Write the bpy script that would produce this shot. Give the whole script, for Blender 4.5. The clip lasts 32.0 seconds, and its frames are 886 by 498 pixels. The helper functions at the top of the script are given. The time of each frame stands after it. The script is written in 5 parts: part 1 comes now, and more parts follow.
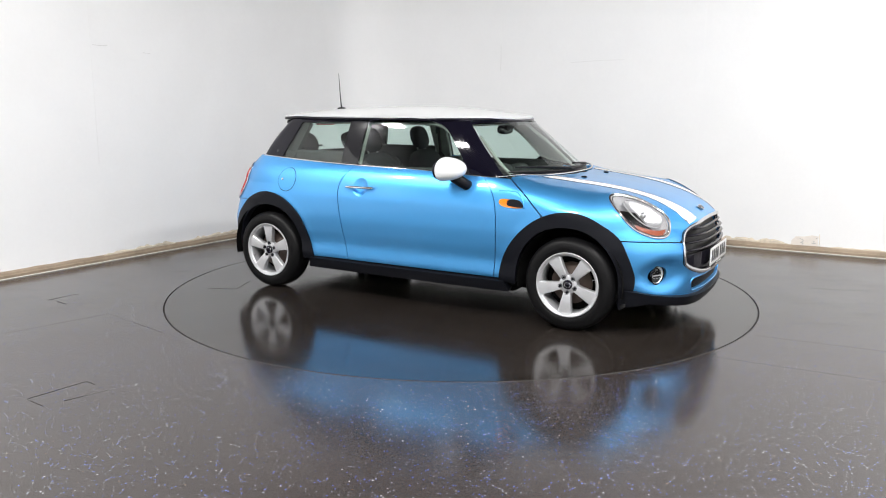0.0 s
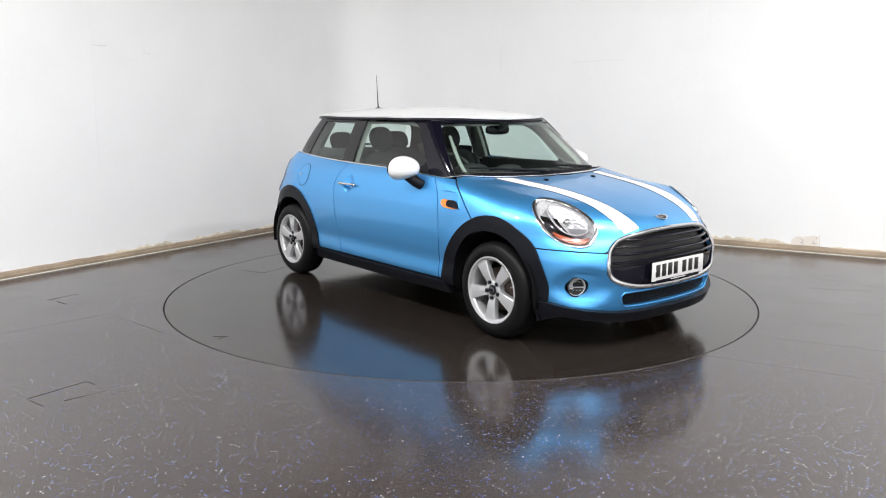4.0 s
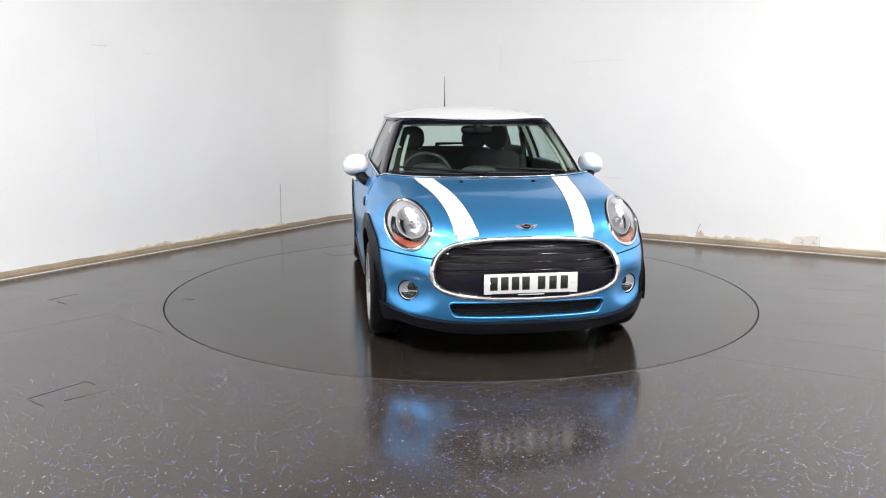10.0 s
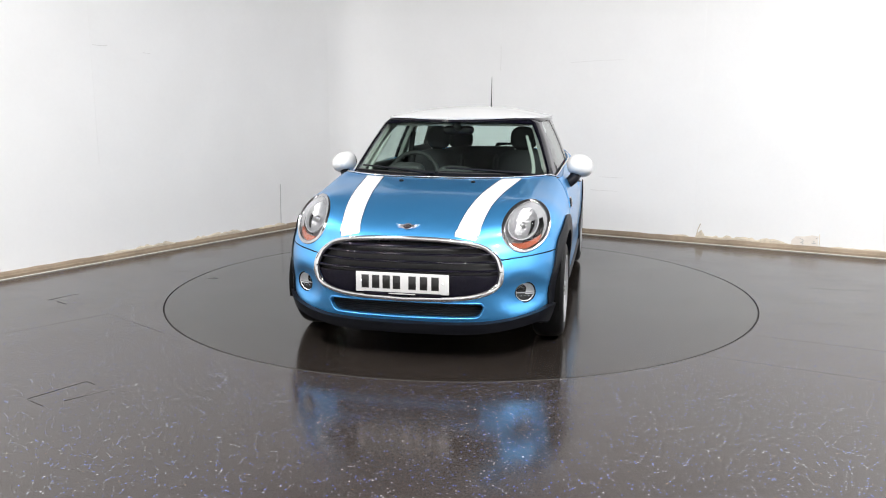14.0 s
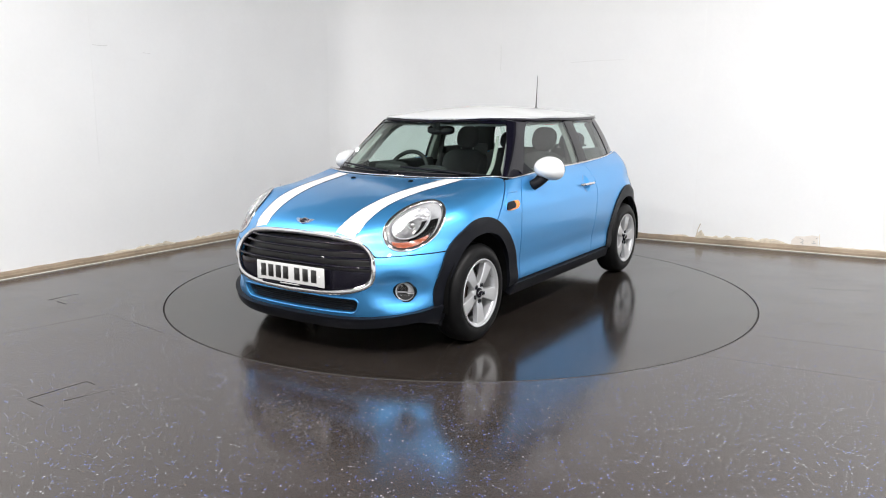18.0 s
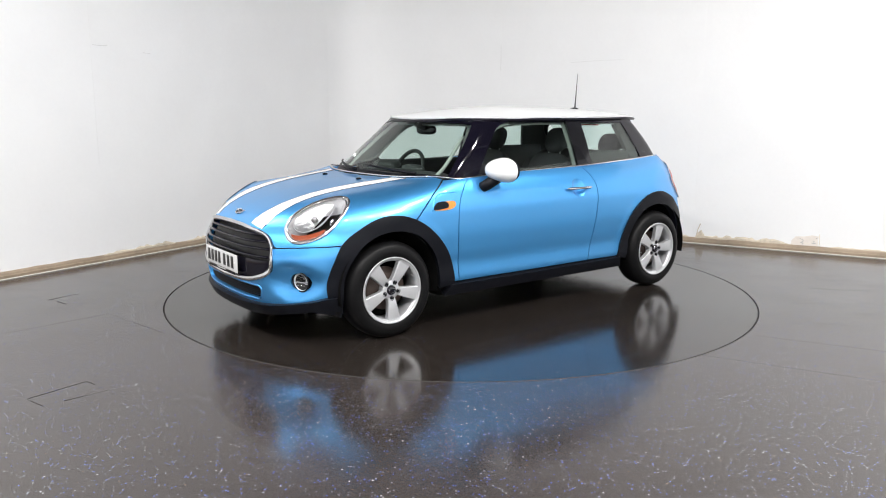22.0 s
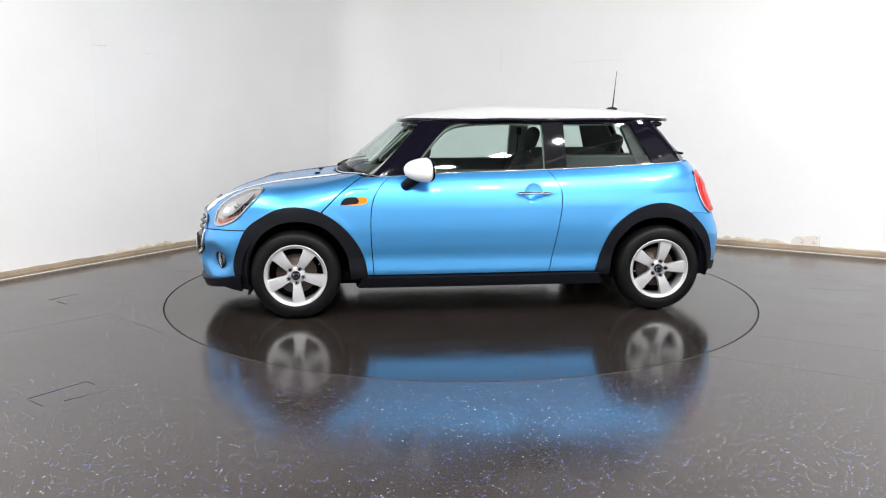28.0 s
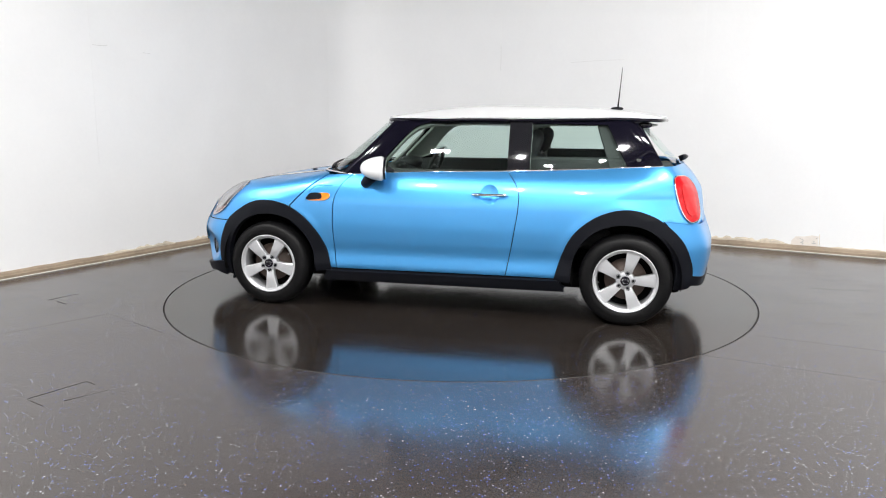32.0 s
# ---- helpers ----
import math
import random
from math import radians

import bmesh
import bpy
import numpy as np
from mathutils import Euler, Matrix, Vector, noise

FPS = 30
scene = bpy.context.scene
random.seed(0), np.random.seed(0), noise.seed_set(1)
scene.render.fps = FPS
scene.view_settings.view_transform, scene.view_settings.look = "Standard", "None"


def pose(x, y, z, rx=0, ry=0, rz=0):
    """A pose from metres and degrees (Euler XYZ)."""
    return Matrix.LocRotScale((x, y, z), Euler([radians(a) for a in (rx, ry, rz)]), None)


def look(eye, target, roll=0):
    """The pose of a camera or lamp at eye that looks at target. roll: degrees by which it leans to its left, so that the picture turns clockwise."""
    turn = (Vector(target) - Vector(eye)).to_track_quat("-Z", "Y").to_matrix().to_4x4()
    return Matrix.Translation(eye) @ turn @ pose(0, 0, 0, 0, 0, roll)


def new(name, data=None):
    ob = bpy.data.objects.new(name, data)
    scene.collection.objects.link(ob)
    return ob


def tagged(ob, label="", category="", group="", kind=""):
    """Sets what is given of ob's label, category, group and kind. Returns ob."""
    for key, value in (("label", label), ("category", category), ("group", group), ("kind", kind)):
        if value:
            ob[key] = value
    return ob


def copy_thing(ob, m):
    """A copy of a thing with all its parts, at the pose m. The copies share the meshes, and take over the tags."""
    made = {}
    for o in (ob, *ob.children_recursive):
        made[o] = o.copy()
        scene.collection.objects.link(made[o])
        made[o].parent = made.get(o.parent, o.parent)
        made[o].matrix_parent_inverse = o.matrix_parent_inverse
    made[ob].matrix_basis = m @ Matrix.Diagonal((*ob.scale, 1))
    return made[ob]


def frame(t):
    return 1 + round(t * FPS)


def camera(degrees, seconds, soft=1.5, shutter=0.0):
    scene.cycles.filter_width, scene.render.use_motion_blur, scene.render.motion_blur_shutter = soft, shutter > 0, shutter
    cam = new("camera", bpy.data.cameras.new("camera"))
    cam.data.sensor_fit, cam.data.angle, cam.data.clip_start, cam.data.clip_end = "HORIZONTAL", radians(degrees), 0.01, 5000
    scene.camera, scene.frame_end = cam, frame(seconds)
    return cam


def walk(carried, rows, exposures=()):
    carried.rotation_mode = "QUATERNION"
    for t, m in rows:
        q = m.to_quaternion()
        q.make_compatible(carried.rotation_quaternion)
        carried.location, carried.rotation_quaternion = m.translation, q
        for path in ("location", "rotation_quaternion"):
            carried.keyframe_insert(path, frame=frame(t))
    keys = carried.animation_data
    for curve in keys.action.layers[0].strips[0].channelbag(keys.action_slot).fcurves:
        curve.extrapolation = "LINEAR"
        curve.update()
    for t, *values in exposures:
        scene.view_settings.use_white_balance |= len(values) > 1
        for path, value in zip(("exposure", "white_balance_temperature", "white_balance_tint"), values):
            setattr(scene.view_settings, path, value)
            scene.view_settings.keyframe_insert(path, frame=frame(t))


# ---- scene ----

# ---------------------------------------------------------------- camera
cam = camera(59.52, 32.0, soft=1.1)
EYE = look((0.0, -6.0502, 1.3789), (-0.1254, -0.1442, 0.3283), roll=0.11)
walk(cam, [(0.0, EYE), (32.0, EYE)])

# ---------------------------------------------------------------- light
world = bpy.data.worlds.new("world")
scene.world = world
world.use_nodes = True
world.node_tree.nodes["Background"].inputs[0].default_value = (0.8, 0.85, 0.9, 1)
world.node_tree.nodes["Background"].inputs[1].default_value = 0.02
PANEL_POWER = 355.0
scene.view_settings.exposure = 0.27

# ---------------------------------------------------------------- materials
def material(name, color, rough=0.5, metal=0.0, coat=0.0, spec=0.5, grain=0.0, scale=40.0, bump=0.0, stain=0.0, emit=None, power=0.0):
    m = bpy.data.materials.new(name)
    m.use_nodes = True
    nt = m.node_tree
    b = nt.nodes["Principled BSDF"]
    b.inputs["Base Color"].default_value = (*color, 1)
    b.inputs["Roughness"].default_value = rough
    b.inputs["Metallic"].default_value = metal
    b.inputs["Coat Weight"].default_value = coat
    b.inputs["Coat Roughness"].default_value = 0.03
    b.inputs["Specular IOR Level"].default_value = spec
    if emit:
        b.inputs["Emission Color"].default_value = (*emit, 1)
        b.inputs["Emission Strength"].default_value = power
    if grain or bump or stain:
        co = nt.nodes.new("ShaderNodeTexCoord")
        n1 = nt.nodes.new("ShaderNodeTexNoise")
        n1.inputs["Scale"].default_value = scale
        n1.inputs["Detail"].default_value = 6
        nt.links.new(co.outputs["Object"], n1.inputs["Vector"])
        n2 = nt.nodes.new("ShaderNodeTexNoise")
        n2.inputs["Scale"].default_value = scale * 0.06
        n2.inputs["Detail"].default_value = 4
        nt.links.new(co.outputs["Object"], n2.inputs["Vector"])
        fine = nt.nodes.new("ShaderNodeMapRange")
        nt.links.new(n1.outputs["Fac"], fine.inputs["Value"])
        fine.inputs["To Min"].default_value = 1 - grain
        fine.inputs["To Max"].default_value = 1 + grain
        wide = nt.nodes.new("ShaderNodeMapRange")
        nt.links.new(n2.outputs["Fac"], wide.inputs["Value"])
        wide.inputs["From Min"].default_value = 0.3
        wide.inputs["From Max"].default_value = 0.7
        wide.inputs["To Min"].default_value = 1 - stain
        wide.inputs["To Max"].default_value = 1 + stain * 0.5
        mul = nt.nodes.new("ShaderNodeMath")
        mul.operation = "MULTIPLY"
        nt.links.new(fine.outputs[0], mul.inputs[0])
        nt.links.new(wide.outputs[0], mul.inputs[1])
        mix = nt.nodes.new("ShaderNodeMix")
        mix.data_type, mix.blend_type = "RGBA", "MULTIPLY"
        mix.inputs["Factor"].default_value = 1
        mix.inputs["A"].default_value = (*color, 1)
        nt.links.new(mul.outputs[0], mix.inputs["B"])
        nt.links.new(mix.outputs["Result"], b.inputs["Base Color"])
        if bump:
            bp = nt.nodes.new("ShaderNodeBump")
            bp.inputs["Strength"].default_value = bump
            bp.inputs["Distance"].default_value = 0.002
            nt.links.new(n1.outputs["Fac"], bp.inputs["Height"])
            nt.links.new(bp.outputs[0], b.inputs["Normal"])
    return m


def glass_material(name, tint, gloss=1.0):
    """Thin glazing: tinted see-through with a Fresnel gloss."""
    m = bpy.data.materials.new(name)
    m.use_nodes = True
    nt = m.node_tree
    nt.nodes.remove(nt.nodes["Principled BSDF"])
    out = nt.nodes["Material Output"]
    tr = nt.nodes.new("ShaderNodeBsdfTransparent")
    tr.inputs[0].default_value = (*tint, 1)
    gl = nt.nodes.new("ShaderNodeBsdfGlossy")
    gl.inputs["Roughness"].default_value = 0.01
    gl.inputs["Color"].default_value = (gloss, gloss, gloss, 1)
    fr = nt.nodes.new("ShaderNodeLayerWeight")
    fr.inputs["Blend"].default_value = 0.5
    pw = nt.nodes.new("ShaderNodeMath")
    pw.operation = "POWER"
    pw.inputs[1].default_value = 5
    nt.links.new(fr.outputs["Facing"], pw.inputs[0])
    ad = nt.nodes.new("ShaderNodeMath")
    ad.operation = "MULTIPLY_ADD"
    ad.inputs[1].default_value, ad.inputs[2].default_value = 0.9, 0.05
    nt.links.new(pw.outputs[0], ad.inputs[0])
    mx = nt.nodes.new("ShaderNodeMixShader")
    nt.links.new(ad.outputs[0], mx.inputs[0])
    nt.links.new(tr.outputs[0], mx.inputs[1])
    nt.links.new(gl.outputs[0], mx.inputs[2])
    nt.links.new(mx.outputs[0], out.inputs[0])
    return m


def floor_material(name, tone, fleck, gloss, ripple):
    """Dark sealed vinyl with fine pale and blue chips, a glossy uneven top and dried wipe marks."""
    m = material(name, tone, rough=0.16, spec=0.58)
    nt = m.node_tree
    b = nt.nodes["Principled BSDF"]
    co = nt.nodes.new("ShaderNodeTexCoord")

    def node(kind, **settings):
        n = nt.nodes.new(kind)
        for key, value in settings.items():
            n.inputs[key].default_value = value
        return n

    def maths(operation, a, c):
        n = nt.nodes.new("ShaderNodeMath")
        n.operation = operation
        for i, q in enumerate((a, c)):
            if isinstance(q, (int, float)):
                n.inputs[i].default_value = q
            else:
                nt.links.new(q, n.inputs[i])
        return n.outputs[0]

    def ranged(value, lo, hi, to_lo, to_hi):
        n = nt.nodes.new("ShaderNodeMapRange")
        nt.links.new(value, n.inputs["Value"])
        for key, q in zip(("From Min", "From Max", "To Min", "To Max"), (lo, hi, to_lo, to_hi)):
            n.inputs[key].default_value = q
        return n.outputs[0]

    def noise(scale, detail, stretch=None, turn=0.0):
        n = node("ShaderNodeTexNoise", Scale=scale, Detail=detail)
        if stretch:
            mp = nt.nodes.new("ShaderNodeMapping")
            mp.inputs["Scale"].default_value = stretch
            mp.inputs["Rotation"].default_value = (0, 0, turn)
            nt.links.new(co.outputs["Object"], mp.inputs["Vector"])
            nt.links.new(mp.outputs[0], n.inputs["Vector"])
        else:
            nt.links.new(co.outputs["Object"], n.inputs["Vector"])
        return n.outputs["Fac"]

    # chips of three sorts, each of its own size
    vo = node("ShaderNodeTexVoronoi", Scale=92.0)
    nt.links.new(co.outputs["Object"], vo.inputs["Vector"])
    sep = nt.nodes.new("ShaderNodeSeparateColor")
    nt.links.new(vo.outputs["Color"], sep.inputs[0])
    size = ranged(sep.outputs[2], 0.0, 1.0, 0.06, 0.32)
    chip = maths("MULTIPLY", maths("LESS_THAN", vo.outputs["Distance"], size), maths("LESS_THAN", sep.outputs[0], fleck))
    ramp = nt.nodes.new("ShaderNodeValToRGB")
    ramp.color_ramp.interpolation = "CONSTANT"
    stops = ((0.0, (0.20, 0.22, 0.28, 1)), (0.36, (0.07, 0.12, 0.44, 1)), (0.86, (0.40, 0.42, 0.46, 1)), (0.92, (0.14, 0.09, 0.06, 1)))
    for i, (at, colour) in enumerate(stops):
        e = ramp.color_ramp.elements[i] if i < 2 else ramp.color_ramp.elements.new(at)
        e.position, e.color = at, colour
    nt.links.new(sep.outputs[1], ramp.inputs[0])
    wide = noise(1.7, 6)
    base = nt.nodes.new("ShaderNodeMix")
    base.data_type = "RGBA"
    base.inputs["A"].default_value = (*[c * 0.72 for c in tone], 1)
    base.inputs["B"].default_value = (*[c * 1.28 for c in tone], 1)
    nt.links.new(wide, base.inputs["Factor"])
    mix = nt.nodes.new("ShaderNodeMix")
    mix.data_type = "RGBA"
    nt.links.new(chip, mix.inputs["Factor"])
    nt.links.new(base.outputs["Result"], mix.inputs["A"])
    nt.links.new(ramp.outputs[0], mix.inputs["B"])
    nt.links.new(mix.outputs["Result"], b.inputs["Base Color"])
    # gloss: clean patches, hazy patches and long wipe marks
    haze = ranged(wide, 0.3, 0.7, gloss * 0.75, gloss * 1.25)
    wiped = ranged(noise(2.2, 5, (1.0, 7.0, 1.0), 0.5), 0.54, 0.72, 0.0, 0.05)
    nt.links.new(maths("ADD", haze, wiped), b.inputs["Roughness"])
    # relief: a fine pebbled skin over slow waves of the sheet
    skin = maths("MULTIPLY", noise(190, 3), 0.35)
    waves = maths("MULTIPLY", noise(7.0, 3), 1.2)
    bp = node("ShaderNodeBump", Strength=ripple, Distance=0.001)
    nt.links.new(maths("ADD", skin, waves), bp.inputs["Height"])
    nt.links.new(bp.outputs[0], b.inputs["Normal"])
    return m


M_PAINT = material("blue metallic paint", (0.082, 0.388, 0.82), rough=0.37, metal=0.84, coat=0.6)
M_WHITE = material("white paint", (0.72, 0.73, 0.74), rough=0.3, coat=0.7)
M_STRIPE = material("white vinyl", (0.84, 0.84, 0.85), rough=0.25, coat=0.5)
M_PINLINE = material("dark pinstripe", (0.03, 0.035, 0.05), rough=0.3)
M_PLASTIC = material("black plastic", (0.0060, 0.0066, 0.0095), rough=0.40, spec=0.13, grain=0.1, scale=300, bump=0.1)
M_GLOSSBLACK = material("gloss black", (0.004, 0.0035, 0.008), rough=0.06, spec=0.28)
M_PILLAR = material("dark grey pillar trim", (0.010, 0.010, 0.012), rough=0.05, spec=0.4)
# near-black that puts the shade of gaps, arches and underside into colour
M_SHADOW = material("shadow black", (0.003, 0.003, 0.003), rough=0.9, spec=0.1)
M_TYRE = material("tyre rubber", (0.0050, 0.0050, 0.0055), rough=0.42, spec=0.14, grain=0.2, scale=60, bump=0.08)
M_ALLOY = material("silver alloy", (0.59, 0.60, 0.62), rough=0.28, metal=0.6, coat=0.4)
M_STEEL = material("brake steel", (0.09, 0.065, 0.055), rough=0.5, metal=0.3, grain=0.3, scale=30)
M_CHROME = material("chrome", (0.80, 0.80, 0.80), rough=0.07, metal=1.0)
M_SATIN = material("satin metal", (0.45, 0.45, 0.45), rough=0.3, metal=1.0)
M_LAMP = material("lamp reflector", (0.48, 0.48, 0.49), rough=0.28, metal=0.85)
lamp_nodes = M_LAMP.node_tree
cells = lamp_nodes.nodes.new("ShaderNodeTexVoronoi")
cells.inputs["Scale"].default_value = 55
place = lamp_nodes.nodes.new("ShaderNodeTexCoord")
lamp_nodes.links.new(place.outputs["Object"], cells.inputs["Vector"])
facet = lamp_nodes.nodes.new("ShaderNodeBump")
facet.inputs["Strength"].default_value = 0.45
facet.inputs["Distance"].default_value = 0.006
lamp_nodes.links.new(cells.outputs["Distance"], facet.inputs["Height"])
lamp_nodes.links.new(facet.outputs[0], lamp_nodes.nodes["Principled BSDF"].inputs["Normal"])
M_FOG = material("fog lamp reflector", (0.80, 0.81, 0.82), rough=0.30, metal=0.60)
M_AMBER = material("amber lens", (0.85, 0.22, 0.01), rough=0.15, coat=0.8)
M_AMBERDULL = material("amber reflector", (0.30, 0.062, 0.022), rough=0.2, coat=0.8)
M_RED = material("red lens", (0.42, 0.006, 0.010), rough=0.15, spec=0.3)
M_REDDEEP = material("deep red lens", (0.50, 0.018, 0.020), rough=0.1, spec=0.3)
M_GLASS = glass_material("green tinted glass", (0.80, 0.90, 0.865))
M_CLEAR = glass_material("clear lens", (0.93, 0.94, 0.95), 0.9)
M_SEAT = material("charcoal seat cloth", (0.034, 0.034, 0.037), rough=0.9, grain=0.25, scale=60, bump=0.1)
M_TRIM = material("dark interior plastic", (0.028, 0.029, 0.029), rough=0.6, grain=0.1, scale=200)
M_LINER = material("pale grey headlining", (0.31, 0.325, 0.30), rough=0.9, grain=0.06, scale=150)
M_PLATE = material("white number plate", (0.60, 0.60, 0.60), rough=0.3)
M_INK = material("black plate ink", (0.012, 0.012, 0.012), rough=0.4)
M_WALL = material("white painted board", (0.84, 0.845, 0.85), rough=0.55, grain=0.015, scale=30, stain=0.02)
M_CEIL = material("dark roof sheeting", (0.12, 0.12, 0.125), rough=0.8, grain=0.2, scale=20, stain=0.3)
M_WOOD = material("worn skirting timber", (0.29, 0.225, 0.16), rough=0.6, grain=0.3, scale=25, stain=0.35, bump=0.2)
M_BEAD = material("pale sealant", (0.70, 0.68, 0.62), rough=0.5, grain=0.1, scale=60)
M_PLASTER = material("bare crumbling plaster", (0.62, 0.545, 0.44), rough=0.9, grain=0.3, scale=40, stain=0.3, bump=0.6)
M_SEAM = material("worn vinyl seam", (0.060, 0.054, 0.050), rough=0.25)
M_JOINT = material("dark joint", (0.012, 0.011, 0.010), rough=0.6)
M_SCUFF = material("pale grey wall scuff", (0.62, 0.62, 0.61), rough=0.7)
M_PATCHED = material("pinkish patched plaster", (0.74, 0.69, 0.64), rough=0.9, grain=0.12, scale=30, stain=0.12, bump=0.3)
M_GREYLINE = material("grey filler", (0.52, 0.52, 0.51), rough=0.7)
M_FAINT = material("faint board joint", (0.80, 0.80, 0.795), rough=0.6)
M_FLOOR = floor_material("flecked vinyl floor", (0.033, 0.027, 0.025), 0.42, 0.165, 0.20)
M_TABLE = floor_material("worn turntable vinyl", (0.0185, 0.0150, 0.0130), 0.03, 0.135, 0.14)
M_DIFFUSER = material("lamp diffuser", (0.9, 0.9, 0.9), rough=0.5, emit=(1.0, 0.982, 0.962), power=PANEL_POWER)

# ---------------------------------------------------------------- mesh helpers
def pchip(xs, ys):
    """A smooth curve through a few stations that never overshoots them."""
    xs, ys = np.array(xs, float), np.array(ys, float)
    h, d = np.diff(xs), np.diff(ys) / np.diff(xs)
    m = np.zeros(len(xs))
    m[0], m[-1] = d[0], d[-1]
    for i in range(1, len(xs) - 1):
        if d[i - 1] * d[i] > 0:
            w1, w2 = 2 * h[i] + h[i - 1], h[i] + 2 * h[i - 1]
            m[i] = (w1 + w2) / (w1 / d[i - 1] + w2 / d[i])

    def f(x):
        x = np.asarray(x, float)
        i = np.clip(np.searchsorted(xs, x) - 1, 0, len(xs) - 2)
        t = (x - xs[i]) / h[i]
        inner = ((1 + 2 * t) * (1 - t) ** 2 * ys[i] + t * (1 - t) ** 2 * h[i] * m[i] + t * t * (3 - 2 * t) * ys[i + 1] + t * t * (t - 1) * h[i] * m[i + 1])
        return np.where(x < xs[0], ys[0] + m[0] * (x - xs[0]), np.where(x > xs[-1], ys[-1] + m[-1] * (x - xs[-1]), inner))
    return f


def smax(a, b, k):
    h = np.maximum(k - np.abs(a - b), 0) / k
    return np.maximum(a, b) + h * h * k * 0.25


def run(pts, n=10, closed=False):
    """Catmull-Rom curve through points, as an array."""
    P = np.array(pts, float)
    if len(P) == 2 and not closed:
        return P[0] + (P[1] - P[0]) * np.linspace(0, 1, n)[:, None]
    Q = np.vstack([P[-1], P, P[0], P[1]]) if closed else np.vstack([2 * P[0] - P[1], P, 2 * P[-1] - P[-2]])
    out = []
    for i in range(1, len(Q) - 2):
        a, b, c, d = Q[i - 1], Q[i], Q[i + 1], Q[i + 2]
        for t in np.linspace(0, 1, n, endpoint=False):
            out.append(0.5 * (2 * b + (c - a) * t + (2 * a - 5 * b + 4 * c - d) * t * t + (3 * b - a - 3 * c + d) * t ** 3))
    if not closed:
        out.append(Q[-2])
    return np.array(out)


SHADING = {}


def mesh_of(name, verts, faces, mat, smooth=True, normals=None):
    me = bpy.data.meshes.new(name)
    me.from_pydata([tuple(v) for v in verts], [], [tuple(f) for f in faces])
    me.materials.append(mat)
    if smooth:
        me.polygons.foreach_set("use_smooth", [True] * len(me.polygons))
    me.update()
    if normals is not None:
        me.normals_split_custom_set_from_vertices([tuple(n) for n in normals])
        SHADING[me.name] = np.array(normals)
    return me


def part(name, me, mat, parent, label=""):
    """Links a mesh or a bmesh as one mesh object under a thing or a part."""
    if isinstance(me, bmesh.types.BMesh):
        bm, me = me, bpy.data.meshes.new(name)
        bm.to_mesh(me)
        bm.free()
        me.materials.append(mat)
    ob = new(name, me)
    ob.parent = parent
    if label:
        ob["label"] = label
    return ob


def flipped(me):
    """The mirror image of a mesh across the car's middle."""
    flip = np.array([1, -1, 1])
    V = np.array([tuple(v.co) for v in me.vertices]) * flip
    F = [tuple(q.vertices)[::-1] for q in me.polygons]
    N = SHADING[me.name] * flip if me.name in SHADING else None
    return mesh_of(me.name, V, F, me.materials[0], me.polygons[0].use_smooth, N)


def inside(P, poly):
    """Even-odd test of many points against one polygon."""
    x, y = P[:, 0], P[:, 1]
    a, b = poly, np.roll(poly, -1, axis=0)
    r = np.zeros(len(P), bool)
    for (x1, y1), (x2, y2) in zip(a, b):
        if y1 != y2:
            r ^= ((y1 > y) != (y2 > y)) & (x < (x2 - x1) * (y - y1) / (y2 - y1) + x1)
    return r


def away(P, poly):
    """Distance of many points to the corners of a dense polygon."""
    return np.sqrt(((P[:, None, :] - poly[None]) ** 2).sum(-1)).min(1)


def dense(poly, step):
    out = []
    for p, q in zip(poly, np.roll(poly, -1, axis=0)):
        n = max(1, int(np.ceil(np.linalg.norm(q - p) / step)))
        out += [p + (q - p) * i / n for i in range(n)]
    return np.array(out)


def sheet2d(outline, holes, step):
    """Triangles that fill an outline with holes: points, faces and border loops."""
    from mathutils.geometry import delaunay_2d_cdt
    loops = [dense(np.array(l), step * 0.6) for l in (outline, *holes)]
    lo, hi = loops[0].min(0), loops[0].max(0)
    g = np.stack(np.meshgrid(np.arange(lo[0], hi[0], step), np.arange(lo[1], hi[1], step * 0.866)), -1)
    g[1::2, :, 0] += step / 2
    g = g.reshape(-1, 2)
    ok = inside(g, loops[0])
    for h in loops[1:]:
        ok &= ~inside(g, h)
    g = g[ok]
    for l in loops:
        if len(g):
            g = g[away(g, l) > step * 0.5]
    pts, edges, k = [], [], 0
    for l in loops:
        pts += list(l)
        edges += [(k + i, k + (i + 1) % len(l)) for i in range(len(l))]
        k += len(l)
    pts += list(g)
    vs, es, fs, ov, oe, of = delaunay_2d_cdt([Vector(p) for p in pts], edges, [], 0, 1e-6)
    V = np.array([tuple(v) for v in vs])
    first = {}
    for i, src in enumerate(ov):
        for s in src:
            first[s] = i
    T = np.array([f for f in fs if len(f) == 3])
    c = V[T].mean(1)
    keep = inside(c, loops[0])
    for h in loops[1:]:
        keep &= ~inside(c, h)
    T = T[keep]
    a = V[T]
    cr = (a[:, 1, 0] - a[:, 0, 0]) * (a[:, 2, 1] - a[:, 0, 1]) - (a[:, 1, 1] - a[:, 0, 1]) * (a[:, 2, 0] - a[:, 0, 0])
    T = T[np.abs(cr) > 1e-12]
    borders, k = [], 0
    for l in loops:
        borders.append([first[k + i] for i in range(len(l))])
        k += len(l)
    return V, T, borders


